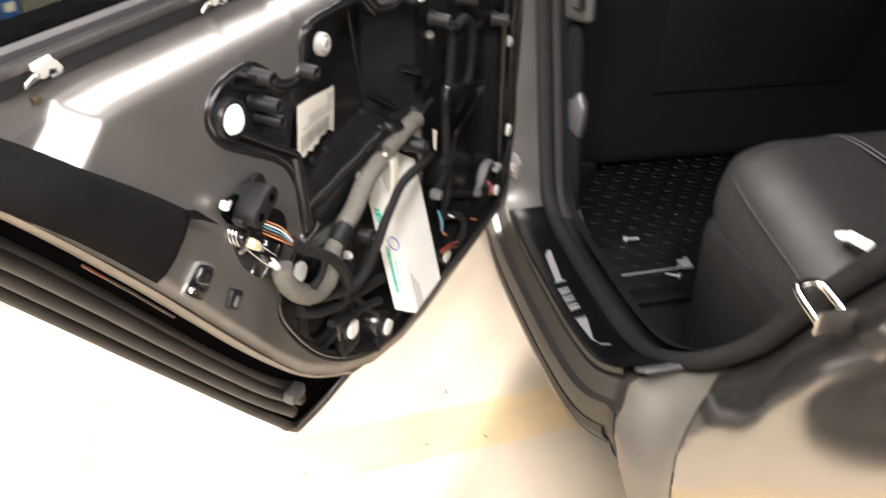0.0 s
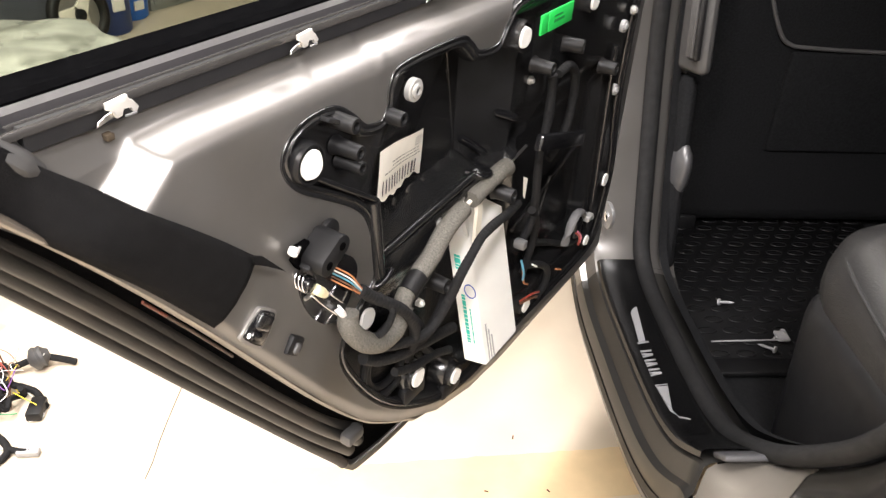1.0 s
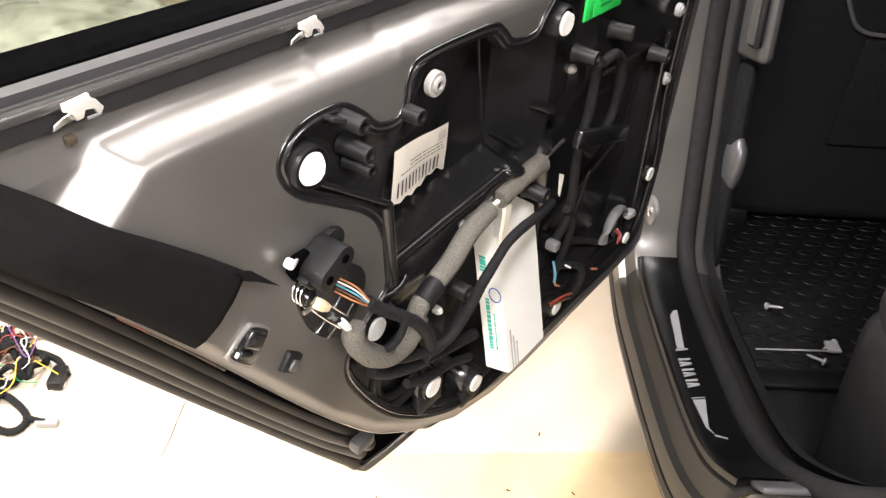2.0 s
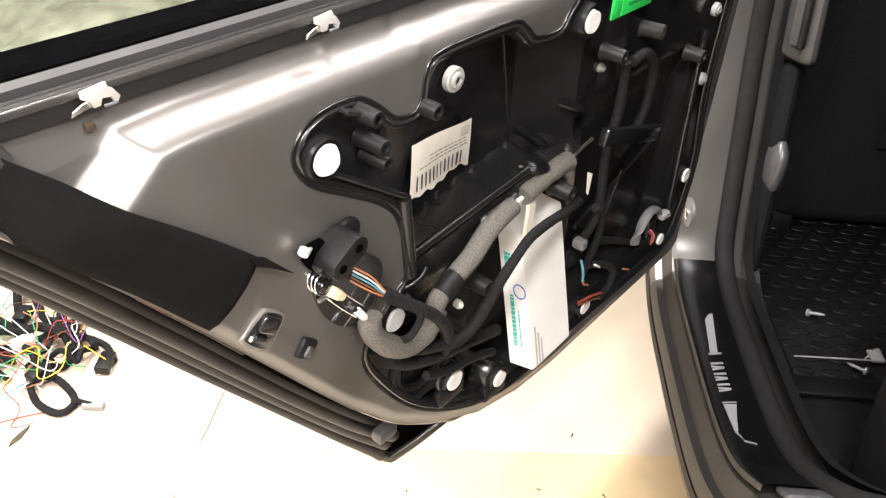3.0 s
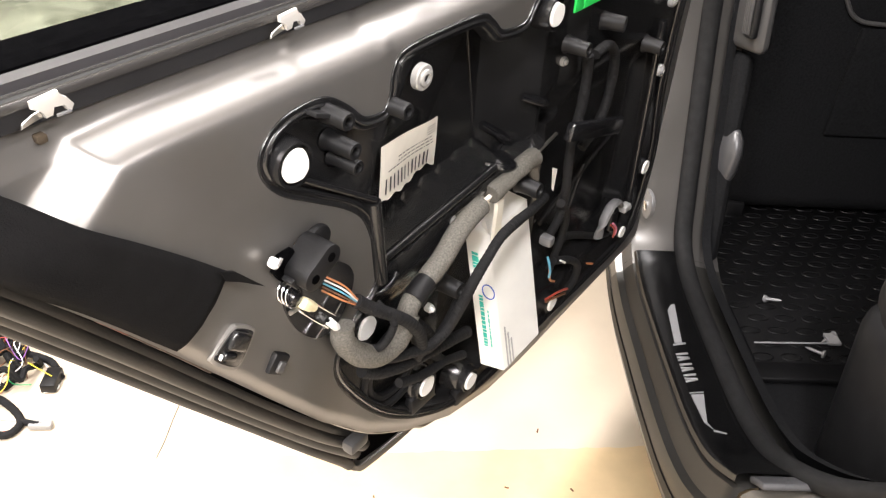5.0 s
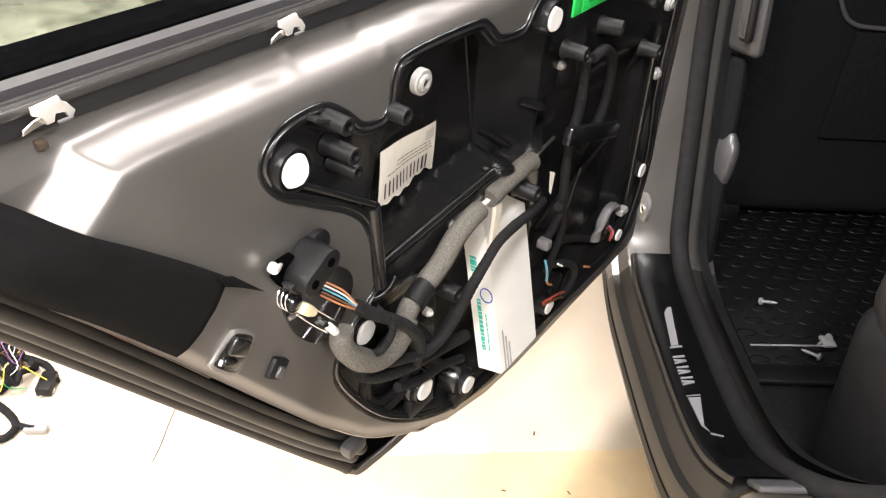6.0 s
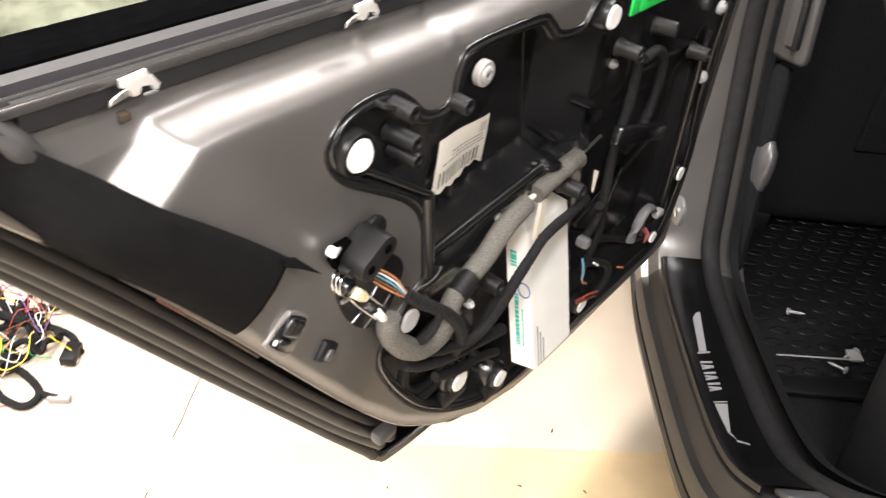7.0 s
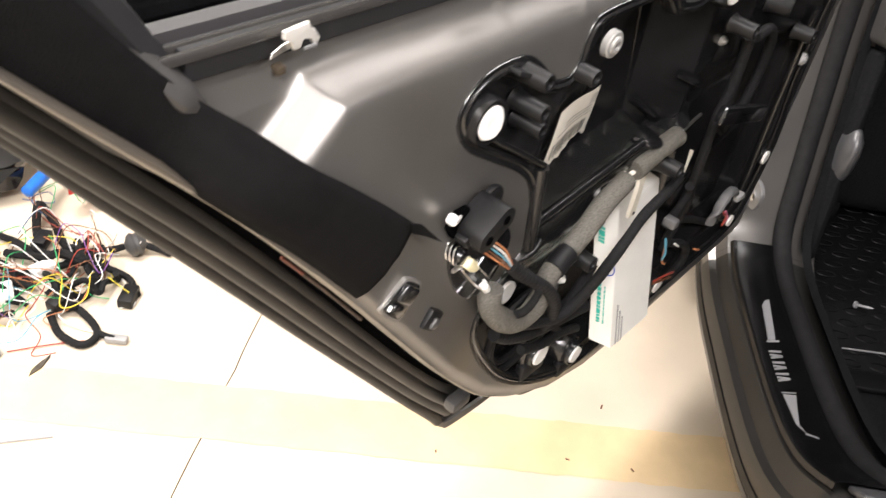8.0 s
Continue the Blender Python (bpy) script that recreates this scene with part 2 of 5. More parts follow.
# ---- the room ----
def slab(name, x, y, z, mat, label, bevel=0.0):
    return tagged(part(name, box(bmesh.new(), x, y, z, bevel=bevel), mat, None, smooth=False), label, name.split("_")[0], kind="structure")


# floor: two screed bays on either side of a worn joint
JOINT = Vector((0.836, 0.548, 0))
floor = tagged(new("floor"), "pale bare screed workshop floor", "floor", kind="structure")


def floor_bay(sign):
    bm = bmesh.new()
    n = Vector((-JOINT.y, JOINT.x, 0))
    p0 = Vector((-0.513, 0.548, 0))
    rng = random.Random(4)
    edge = []
    for k in range(321):
        s = -8.0 + 16.0 * k / 320
        edge.append(p0 + JOINT * s + n * (0.0011 * sign + 0.0026 * (rng.random() - 0.5)))
    far = [p + n * sign * 7.0 for p in edge]
    lo = [p + Vector((0, 0, -0.006)) for p in edge]
    va, vb, vc = [[bm.verts.new(p) for p in row] for row in (edge, far, lo)]
    for k in range(320):
        bm.faces.new((va[k], va[k + 1], vb[k + 1], vb[k]))
        bm.faces.new((va[k], vc[k], vc[k + 1], va[k + 1]))
    return part("floor_bay", bm, SCREED, floor, smooth=False)


floor_bay(1)
floor_bay(-1)
part("joint_filler", box(bmesh.new(), (-8, 8), (-0.004, 0.004), (-0.008, -0.004), Matrix.Translation((-0.513, 0.548, 0)) @ Matrix.Rotation(math.atan2(JOINT.y, JOINT.x), 4, "Z")), MATT_BLACK, floor, smooth=False)

# yellow bay line, with a ragged edge
LINE = Vector((0.654, -0.756, 0))
bm = bmesh.new()
rng = random.Random(9)
nn = Vector((0.756, 0.654, 0))
rows = []
for k in range(240):
    s = -2.4 + 4.8 * k / 239
    a = nn * (-0.019 + 0.004 * (rng.random() - 0.5)) + LINE * s
    b = nn * (-0.135 + 0.004 * (rng.random() - 0.5)) + LINE * s
    rows.append((bm.verts.new(a + Vector((0, 0, 0.0012))), bm.verts.new(b + Vector((0, 0, 0.0012)))))
for a, b in zip(rows, rows[1:]):
    bm.faces.new((a[0], b[0], b[1], a[1]))
tagged(part("bay_line", bm, YELLOW, None, smooth=False), "worn yellow painted line on the screed floor", "floor marking", kind="structure")

slab("wall_north", (-4.2, 4.2), (3.4, 3.55), (0, 2.9), WALL, "grey painted workshop wall")
slab("wall_south", (-4.2, 4.2), (-3.55, -3.4), (0, 2.9), WALL, "grey painted workshop wall")
slab("wall_west", (-4.2, -4.05), (-3.4, 3.4), (0, 2.9), WALL, "grey painted workshop wall")
slab("wall_east", (4.05, 4.2), (-3.4, 3.4), (0, 2.9), WALL, "grey painted workshop wall")
slab("ceiling", (-4.2, 4.2), (-3.55, 3.55), (2.9, 3.0), CEILING, "pale workshop ceiling")

# ---- the open door ----
# the door hangs in the plane y = 0: x runs towards its hinges, y away from the cabin
car = thing("car", "dark grey parked car, rear door open and stripped of its trim", "car")
EDGE = [(-1.10, 1.17), (-0.97, 1.012), (-0.94, 0.972), (-0.90, 0.925), (-0.85, 0.876), (-0.80, 0.814), (-0.772, 0.777), (-0.747, 0.743), (-0.709, 0.691), (-0.648, 0.609),
        (-0.585, 0.534), (-0.523, 0.484), (-0.44, 0.436), (-0.356, 0.412), (-0.28, 0.407), (-0.1, 0.414), (0.05, 0.42)]
# the rim of the sheet and, opposite each of its points, the edge of the outer skin
RIM = [(-1.10, 1.17), (-0.97, 1.012), (-0.85, 0.876), (-0.772, 0.777), (-0.709, 0.691), (-0.648, 0.609), (-0.585, 0.534), (-0.535, 0.492), (-0.500, 0.468), (-0.460, 0.446), (-0.30, 0.409), (0.05, 0.42)]
SKIN = [(-1.05, 1.089), (-0.945, 0.943), (-0.850, 0.810), (-0.785, 0.719), (-0.720, 0.628), (-0.655, 0.538), (-0.580, 0.433), (-0.521, 0.351), (-0.498, 0.318), (-0.466, 0.301), (-0.33, 0.292), (0.05, 0.296)]
BELT = 0.955


def edge_z(x):
    return interp(EDGE, x)


CARRIER = round_outline([(-0.684, 0.875), (-0.677, 0.890), (-0.660, 0.898), (-0.632, 0.898), (-0.612, 0.886), (-0.592, 0.869), (-0.567, 0.866), (-0.556, 0.880), (-0.552, 0.898), (-0.536, 0.907),
                         (-0.452, 0.907), (-0.432, 0.899), (-0.412, 0.884), (-0.372, 0.882), (-0.352, 0.902), (-0.31, 0.918), (-0.10, 0.915), (0.01, 0.905), (0.022, 0.85), (0.02, 0.70), (0.045, 0.58), (0.03, 0.487), (0.0, 0.458),
                         (-0.10, 0.452), (-0.25, 0.452), (-0.36, 0.446), (-0.43, 0.460), (-0.50, 0.497), (-0.56, 0.548), (-0.605, 0.61), (-0.627, 0.660), (-0.602, 0.690), (-0.573, 0.712), (-0.571, 0.742),
                         (-0.583, 0.785), (-0.604, 0.810), (-0.641, 0.835), (-0.671, 0.855)], 5)


def sheet_y(x, z):
    """How far the pressed inner sheet stands back from the plane of the door."""
    soft = 0.0045
    rise = lambda v: 0.5 * (v + math.sqrt(v * v + soft * soft))
    top = 0.9320 - 0.012 * smooth(-0.70, -0.85, x)
    drop = 0.05 * (-0.762 - x + math.sqrt((x + 0.762) ** 2 + 0.014 ** 2))
    along = 1.70 * rise(z - 0.9185 + drop)                                  # shoulder under the belt
    turned = rise(z - 0.9175 - 0.755 * (x + 0.776))                  # where it turns down along the closing edge
    turned = 0.70 * turned + 9.0 * turned * turned
    ramp = 0.5 * (along + turned + math.sqrt((along - turned) ** 2 + 0.0005 ** 2))
    cap = 0.0238 + 0.20 * max(0.0, z - top)                          # band above it, up to the belt
    y = 0.5 * (ramp + cap - math.sqrt((ramp - cap) ** 2 + 0.0055 ** 2))
    y += 0.004 * (1 - smooth(0.0, 0.02, z - edge_z(x)))                    # rolled rim
    d = 0.921 - 0.79 * (x + 0.778) - z                               # lower face leans out a little
    y -= 0.06 * rise(d) * smooth(-0.60, -0.68, x)
    y += 0.0010 * noise.noise((x * 5, z * 5, 0.0))
    for px, pz, w, h in ((-0.563, 0.922, 0.008, 0.0022), (-0.639, 0.931, 0.005, 0.0012)):   # small pressed dimples
        y -= h * math.exp(-((x - px) / w) ** 2 - ((z - pz) / w) ** 2)
    y += 0.0022 * smooth(-0.580, -0.568, x) * smooth(0.926, 0.936, z) * smooth(-0.44, -0.50, x)
    return y


bm = bmesh.new()
NX, NZ = 640, 120
hole = CARRIER
grid = []
for i in range(NX + 1):
    x = -0.955 + 1.005 * i / NX
    lo = edge_z(x)
    hi = max(BELT, lo + 0.004)
    col = [(x, sheet_y(x, lo + (hi - lo) * j / NZ), lo + (hi - lo) * j / NZ) for j in range(NZ + 1)]
    grid.append([bm.verts.new(p) for p in col])
for i in range(NX):
    for j in range(NZ):
        q = (grid[i][j], grid[i + 1][j], grid[i + 1][j + 1], grid[i][j + 1])
        cx, cz = sum(v.co.x for v in q) / 4, sum(v.co.z for v in q) / 4
        if not inside(hole, cx, cz):
            bm.faces.new(q)
door = part("door", bm, PAINT, car, "dark grey metallic pressed steel door sheet")


def closing_lines():
    rim = spline([(x, 0, z) for x, z in RIM], 8)
    skin = spline([(x, 0, z) for x, z in SKIN], 8)
    return rim, skin


RIM_LINE, SKIN_LINE = closing_lines()


def closing_path(t, y, first=0, last=None, lift=0.0):
    """A line along the closing face, t of the way from the sheet's rim to the outer skin."""
    last = len(RIM_LINE) if last is None else last
    return [Vector((a.x + (b.x - a.x) * t, y, a.z + (b.z - a.z) * t + lift)) for a, b in zip(RIM_LINE[first:last], SKIN_LINE[first:last])]


def band(name, rows, mat, label="", first=0, last=None):
    bm = bmesh.new()
    lines = [[bm.verts.new(p) for p in closing_path(t, y, first, last)] for t, y in rows]
    for a, b in zip(lines, lines[1:]):
        for k in range(len(a) - 1):
            bm.faces.new((a[k], a[k + 1], b[k + 1], b[k]))
    return part(name, bm, mat, door, label)


band("rim_flange", [(-0.10, 0.014), (-0.05, 0.007), (0.0, 0.006), (0.04, 0.010), (0.06, 0.020), (0.05, 0.034)], PAINT_RAW, "thinly painted rolled rim")
# near-black colour puts the shade between the seals into the face
band("closing_face", [(0.045, 0.030), (0.12, 0.044), (0.30, 0.062), (0.60, 0.085), (0.86, 0.100)], SEAL_AND_SHADE_BLACK)


def seal(name, t, y, r, first=0, last=60, squash=0.7, mat=RUBBER):
    bm = bmesh.new()
    sweep(bm, closing_path(t, y, first, last), circle(r, 12, squash), up=Vector((0, 1, 0.4)))
    return part(name, bm, mat, door)


# thin reddish and brown strips along the seam inside the rim
seam = [Vector((p.x, p.y + 0.0015 * noise.noise((p * 60)[:]), p.z)) for p in closing_path(0.115, 0.0335, 10, 52)]
part("seam_strip", sweep(bmesh.new(), seam[11:14], circle(0.0013, 6), up=Vector((0, 1, 0.4))), material("reddish_strip", (0.13, 0.035, 0.02), 0.5, 0.0, 0.5, 90), door, "thin ragged reddish strip along the seam")
part("seam_strip", sweep(bmesh.new(), seam[13:21], circle(0.0014, 6), up=Vector((0, 1, 0.4))), material("brown_strip", (0.05, 0.032, 0.022), 0.6, 0.0, 0.6, 120), door, "thin ragged brown strip along the seam")
seal("door_seal", 0.31, 0.060, 0.0082, last=58)
seal("door_seal", 0.48, 0.060, 0.0078, last=58)
seal("edge_seal", 0.70, 0.082, 0.0078, last=60)
seal("edge_seal", 0.93, 0.098, 0.0070, last=62)
band("outer_skin", [(0.93, 0.100), (0.99, 0.098), (1.0, 0.103), (0.99, 0.108), (0.8, 0.112), (-0.5, 0.118)], PAINT, "painted outer skin edge")
bm = box(bmesh.new(), (-0.566, -0.538), (0.040, 0.056), (0.452, 0.468), bevel=0.004)
part("corner_plug", bm, GREY_DARK, door, "light grey rubber corner plug")

# black felt tape over the closing edge, running on up the window frame
bm = bmesh.new()
UPPER = [(-1.06, 1.19), (-0.985, 1.095), (-0.925, 1.02), (-0.888, 0.972), (-0.862, 0.943), (-0.838, 0.922), (-0.815, 0.900), (-0.787, 0.876), (-0.758, 0.850), (-0.731, 0.824)]
LOWER = [(-1.095, 1.168), (-1.02, 1.076), (-0.965, 1.010), (-0.925, 0.958), (-0.885, 0.914), (-0.856, 0.883), (-0.828, 0.852), (-0.805, 0.824), (-0.791, 0.806), (-0.776, 0.787)]


def tape_y(x, z):
    near = [sheet_y(max(x + i, -0.95), min(max(z + k, edge_z(max(x + i, -0.95)) + 0.012), 0.90)) for i in (-0.02, 0, 0.02) for k in (-0.02, 0, 0.02)]
    return min(min(near), 0.020) - 0.005


rows = []
for (xu, zu), (xl, zl) in zip(UPPER, LOWER):
    row = []
    for k in range(9):
        t = k / 8
        x, z = xu + (xl - xu) * t, zu + (zl - zu) * t
        row.append(Vector((x, tape_y(x, z) - 0.003 * math.sin(math.pi * t) + 0.003 * smooth(0.8, 1.0, t), z)))
    rows.append(row)
fine = []
for k in range(9):
    fine.append(spline([r[k] for r in rows], 5))
vs = [[bm.verts.new(p) for p in col] for col in fine]
for a, b in zip(vs, vs[1:]):
    for k in range(len(a) - 1):
        bm.faces.new((a[k], a[k + 1], b[k + 1], b[k]))
tape = part("felt_tape", bm, FELT, door, "black felt tape over the closing edge")
part("tape_tag", prism(bmesh.new(), [(-0.742, 0.833), (-0.731, 0.827), (-0.708, 0.801), (-0.727, 0.816), (-0.738, 0.823)], -0.0165, -0.0145, 0.0004), FELT, door, smooth=False)
mod = tape.modifiers.new("thickness", "SOLIDIFY")
mod.thickness = 0.002

# foot of the window frame, under the tape
bm = bmesh.new()
post = [(-0.862, 0.050, 0.935), (-0.880, 0.050, 0.965), (-0.906, 0.050, 1.003), (-0.968, 0.052, 1.085), (-1.085, 0.055, 1.235)]
sweep(bm, spline(post, 6), [(-0.030, -0.025), (-0.028, 0.006), (-0.018, 0.014), (0.012, 0.014), (0.020, 0.008), (0.022, -0.025)], up=Vector((0.75, -0.2, 0.6)))
part("frame_post", bm, FRAME_PAINT, door, "dark painted window frame post")

# belt: two pressed rails, the glass slot seal and the glass
def rail(name, z, y, profile, mat, x0=-0.876, x1=0.05, label=""):
    bm = bmesh.new()
    sweep(bm, [Vector((x0 + (x1 - x0) * k / 20, y, z)) for k in range(21)], profile, up=Vector((0, 0, 1)))
    return part(name, bm, mat, door, label)


# dark strip added under the rails, closing the gap and standing for its shade
rail("gap_shade_strip", 0.949, 0.0316, [(-0.0095, -0.004), (-0.0095, 0.0045), (-0.0075, 0.0075), (0.0020, 0.0075), (0.0030, 0.0102), (0.0094, 0.0102), (0.0094, -0.004)], FRAME_PAINT, x0=-0.86)
rail("belt_rail", 0.957, 0.0232, [(-0.0022, -0.0020), (-0.0022, 0.0010), (-0.0012, 0.0026), (0.0008, 0.0026), (0.0020, 0.0008), (0.0020, -0.0020)], RAIL_PAINT)
rail("belt_rail", 0.957, 0.0315, [(-0.0016, -0.004), (-0.0015, 0.001), (-0.0008, 0.0024), (0.0008, 0.0024), (0.0015, 0.001), (0.0016, -0.004)], RAIL_PAINT)
rail("slot_lip", 0.958, 0.048, [(-0.007, -0.012), (-0.0065, 0.001), (-0.005, 0.0025), (0.006, 0.0025), (0.007, -0.012)], LIP)
rail("slot_seal", 0.959, 0.076, [(-0.020, -0.012), (-0.019, 0.001), (-0.012, 0.003), (0.0, 0.002), (0.013, 0.004), (0.018, 0.001), (0.019, -0.02)], SEAL_AND_SHADE_BLACK, x0=-0.90)
bm = bmesh.new()
sweep(bm, spline([(-0.940, 0.044, 1.040), (-0.912, 0.040, 1.000), (-0.886, 0.034, 0.966), (-0.868, 0.027, 0.945), (-0.856, 0.022, 0.932)], 6), circle(0.015, 14, 0.6), up=Vector((0.75, -0.2, 0.6)), scale=lambda t: 1.0 - 0.35 * smooth(0.80, 1.0, t))
part("frame_elbow", bm, ELBOW, door, "grey painted elbow of the window frame")
rail("window_glass", 1.058, 0.098, [(-0.002, -0.10), (-0.002, 0.30), (0.002, 0.30), (0.002, -0.10)], GLASS).visible_shadow = False

# ---- black carrier module in the door ----
carrier = thing("door_carrier", "glossy black plastic carrier module bolted into the door", "door module")


def clamped(a, b, v):
    return min(max((v - a) / (b - a), 0.0), 1.0)


def carrier_y(x, z):
    y = 0.004
    wall = min(0.046, max(0.003, 0.30 * (x + 0.576) + 0.20 * (0.846 - z)))     # deep wall that carries the paper label
    wall -= 0.030 * clamped(-0.372, -0.300, x)                                 # it comes forward again past the corner
    foot = 0.737 + 0.121 * (min(x, -0.372) + 0.527) - 0.022 * clamped(-0.372, -0.350, x) + 0.10 * max(0.0, x + 0.350)
    ledge = clamped(foot - 0.013 + 0.008 * clamped(-0.372, -0.350, x), foot, z)                                     # sloping ledge under the wall
    in_pocket = ledge * clamped(-0.580, -0.570, x) * clamped(-0.235, -0.262, x) * clamped(0.905, 0.892, z)
    y += (wall - 0.004) * in_pocket
    nose = smooth(-0.572, -0.60, x) * smooth(0.80, 0.83, z)
    y += 0.008 * nose
    y += 0.010 * smooth(0.70, 0.66, z) * smooth(-0.60, -0.55, x) * smooth(-0.40, -0.46, x)
    y += 0.034 * clamped(-0.462, -0.450, x) * clamped(-0.285, -0.295, x) * clamped(0.470, 0.480, z) * clamped(0.722, 0.712, z)   # open bay behind the white module
    y += 0.02 * smooth(-0.30, -0.26, x) * smooth(-0.02, -0.06, x) * smooth(0.49, 0.53, z) * smooth(0.80, 0.74, z)
    return y


bm = bmesh.new()
step = 0.0032
cells = {}
nx, nz = int(0.76 / step), int(0.49 / step)
for i in range(nx + 1):
    for j in range(nz + 1):
        x, z = -0.70 + step * i, 0.44 + step * j
        if inside(CARRIER, x, z):
            cells[i, j] = bm.verts.new((x, carrier_y(x, z), z))
for (i, j), v in list(cells.items()):
    q = [cells.get(k) for k in ((i, j), (i + 1, j), (i + 1, j + 1), (i, j + 1))]
    if all(q):
        bm.faces.new(q)
part("carrier_plate", bm, BLACK_PLASTIC, carrier)
bm = bmesh.new()
rim = [Vector((x, min(-0.001, sheet_y(x, z) - 0.002), z)) for x, z in CARRIER]
sweep(bm, rim, [(-0.0072, -0.014), (-0.0072, -0.0016), (-0.0068, -0.0008), (-0.0060, -0.0006), (-0.0030, -0.0014), (-0.0024, -0.0004), (-0.0014, 0.0002), (-0.0004, -0.0004), (0.0002, -0.0016), (0.0024, -0.0018), (0.0042, -0.0030), (0.0060, -0.008), (0.0066, -0.014)], up=Vector((0, -1, 0)), closed=True)
part("carrier_rim", bm, BLACK_PLASTIC, carrier)

# ---- the car body round the door opening ----
CAR = Matrix(((-0.798, 0.602, 0, 0.021), (-0.602, -0.798, 0, -0.09), (0, 0, 1, 0), (0, 0, 0, 1)))
OPENING = spline([(-0.33, 0, 1.10), (-0.30, 0, 0.95), (-0.26, 0, 0.74), (-0.205, 0, 0.58), (-0.16, 0, 0.46), (-0.125, 0, 0.39), (-0.06, 0, 0.362), (0.05, 0, 0.357), (0.2, 0, 0.36),
                  (0.29, 0, 0.376), (0.356, 0, 0.412), (0.435, 0, 0.478), (0.515, 0, 0.572), (0.56, 0, 0.65), (0.597, 0, 0.712), (0.65, 0, 0.80), (0.71, 0, 0.93), (0.77, 0, 1.10)], 8)


def cpart(name, bm, mat, label="", smooth=True, parent=None):
    """A part of the car, built along its own axes: a to the rear, b into the cabin, z up."""
    bmesh.ops.transform(bm, matrix=CAR, verts=bm.verts)
    return part(name, bm, mat, parent or car, label, smooth)


def along_opening(profile, first=-9.0, last=9.0, quarter=None, cap=False):
    """Sweeps (inwards, outwards) offsets along the rim of the doorway: b into the cabin, d away from the opening."""
    bm = bmesh.new()
    rings = []
    line = OPENING if not quarter else [a.lerp(b, k / 4) for a, b in zip(OPENING, OPENING[1:]) for k in range(4)]
    for i, p in enumerate(line):
        if not first < p.x < last:
            continue
        d = (line[min(i + 6, len(line) - 1)] - line[max(i - 6, 0)]).normalized() if quarter else (line[min(i + 1, len(line) - 1)] - line[max(i - 1, 0)]).normalized()
        n = Vector((d.z, 0, -d.x))
        s = smooth(0.372, 0.455, p.x) if quarter else 0.0
        outline = [(b + (qb - b) * s, k + (qk - k) * s) for (b, k), (qb, qk) in zip(profile, quarter or profile)]
        rings.append([bm.verts.new(p + n * k + Vector((0, b, 0))) for b, k in outline])
    for r, s in zip(rings, rings[1:]):
        for j in range(len(profile) - 1):
            bm.faces.new((r[j], r[j + 1], s[j + 1], s[j]))
    if cap:
        bm.faces.new(rings[-1])
    return bm


# ---- fittings on the door ----
def facing(x, z, y, tilt=0.0, turn=0.0):
    """A pose on the door whose z axis points out of the door into the cabin."""
    return Matrix.Translation((x, y, z)) @ Matrix.Rotation(radians(90 + tilt), 4, "X") @ Matrix.Rotation(radians(turn), 4, "Y")


# white panel clips left in the carrier, each seated in a dark socket
def panel_clip(x, z, r, y=-0.004, socket=True, torn=0):
    clip = thing("panel_clip", "white plastic trim clip seated in its black socket", "clip", "trim clips in the door")
    rng = random.Random(torn)
    bm = bmesh.new()
    m = facing(x, z, y)
    lathe(bm, [(r * 0.55, 0), (r * 0.96, 0.0005), (r, 0.002), (r * 0.93, 0.0036), (r * 0.5, 0.0040), (r * 0.3, 0.0034), (r * 0.1, 0.0036)], m, 22)
    for v in bm.verts:
        a = math.atan2(v.co.z - z, v.co.x - x)
        k = 1 - 0.13 * smooth(0.75, 1.0, math.cos(a - rng.random() * 0.2 - torn)) - 0.12 * abs(noise.noise((2 * math.cos(a), 2 * math.sin(a), 3.7 * torn)))
        v.co.x, v.co.z = x + (v.co.x - x) * k, z + (v.co.z - z) * k
    part("clip_head", bm, WHITE_PLASTIC, clip)
    bm = bmesh.new()
    if socket:
        lathe(bm, [(r * 0.3, -0.001), (r * 1.12, -0.001), (r * 1.15, 0.002), (r * 1.28, 0.002), (r * 1.38, -0.004), (r * 1.38, -0.018)], m, 26)
    else:
        lathe(bm, [(r * 0.3, -0.001), (r * 1.15, -0.001), (r * 1.2, -0.010)], m, 20)
    part("clip_socket", bm, BLACK_PLASTIC, clip)
    return clip


for k, (x, z, r) in enumerate([(-0.666, 0.871, 0.0125), (-0.332, 0.886, 0.0125), (-0.155, 0.886, 0.0115), (-0.001, 0.581, 0.0105), (-0.038, 0.489, 0.0095), (-0.236, 0.481, 0.0105), (-0.504, 0.543, 0.0125), (-0.419, 0.484, 0.0115)]):
    panel_clip(x, z, r, -0.006, k not in (3, 4), k)
panel_clip(-0.590, 0.676, 0.012, 0.0, True, 9)

# bolts and rivets
def bolt(x, z, r, y=-0.006, mat=ZINC, label="zinc-plated bolt head in the black carrier"):
    b = thing("bolt", label, "bolt", "bolts in the door")
    bm = bmesh.new()
    lathe(bm, [(r, -0.004), (r, 0.001), (r * 0.92, 0.002), (r * 0.64, 0.002), (r * 0.62, 0.0038), (r * 0.52, 0.0044), (r * 0.36, 0.0044), (r * 0.33, 0.001), (r * 0.05, 0.001)], facing(x, z, y), 20)
    part("bolt_head", bm, mat, b)
    part("bolt_socket", lathe(bmesh.new(), [(r * 0.34, 0.0), (r * 0.34, 0.0018), (r * 0.05, 0.0018)], facing(x, z, y), 12), MATT_BLACK, b)
    return b


bolt(-0.530, 0.888, 0.0105, -0.006)
bolt(-0.260, 0.812, 0.0052, 0.014)
bolt(-0.461, 0.719, 0.0054, 0.006)
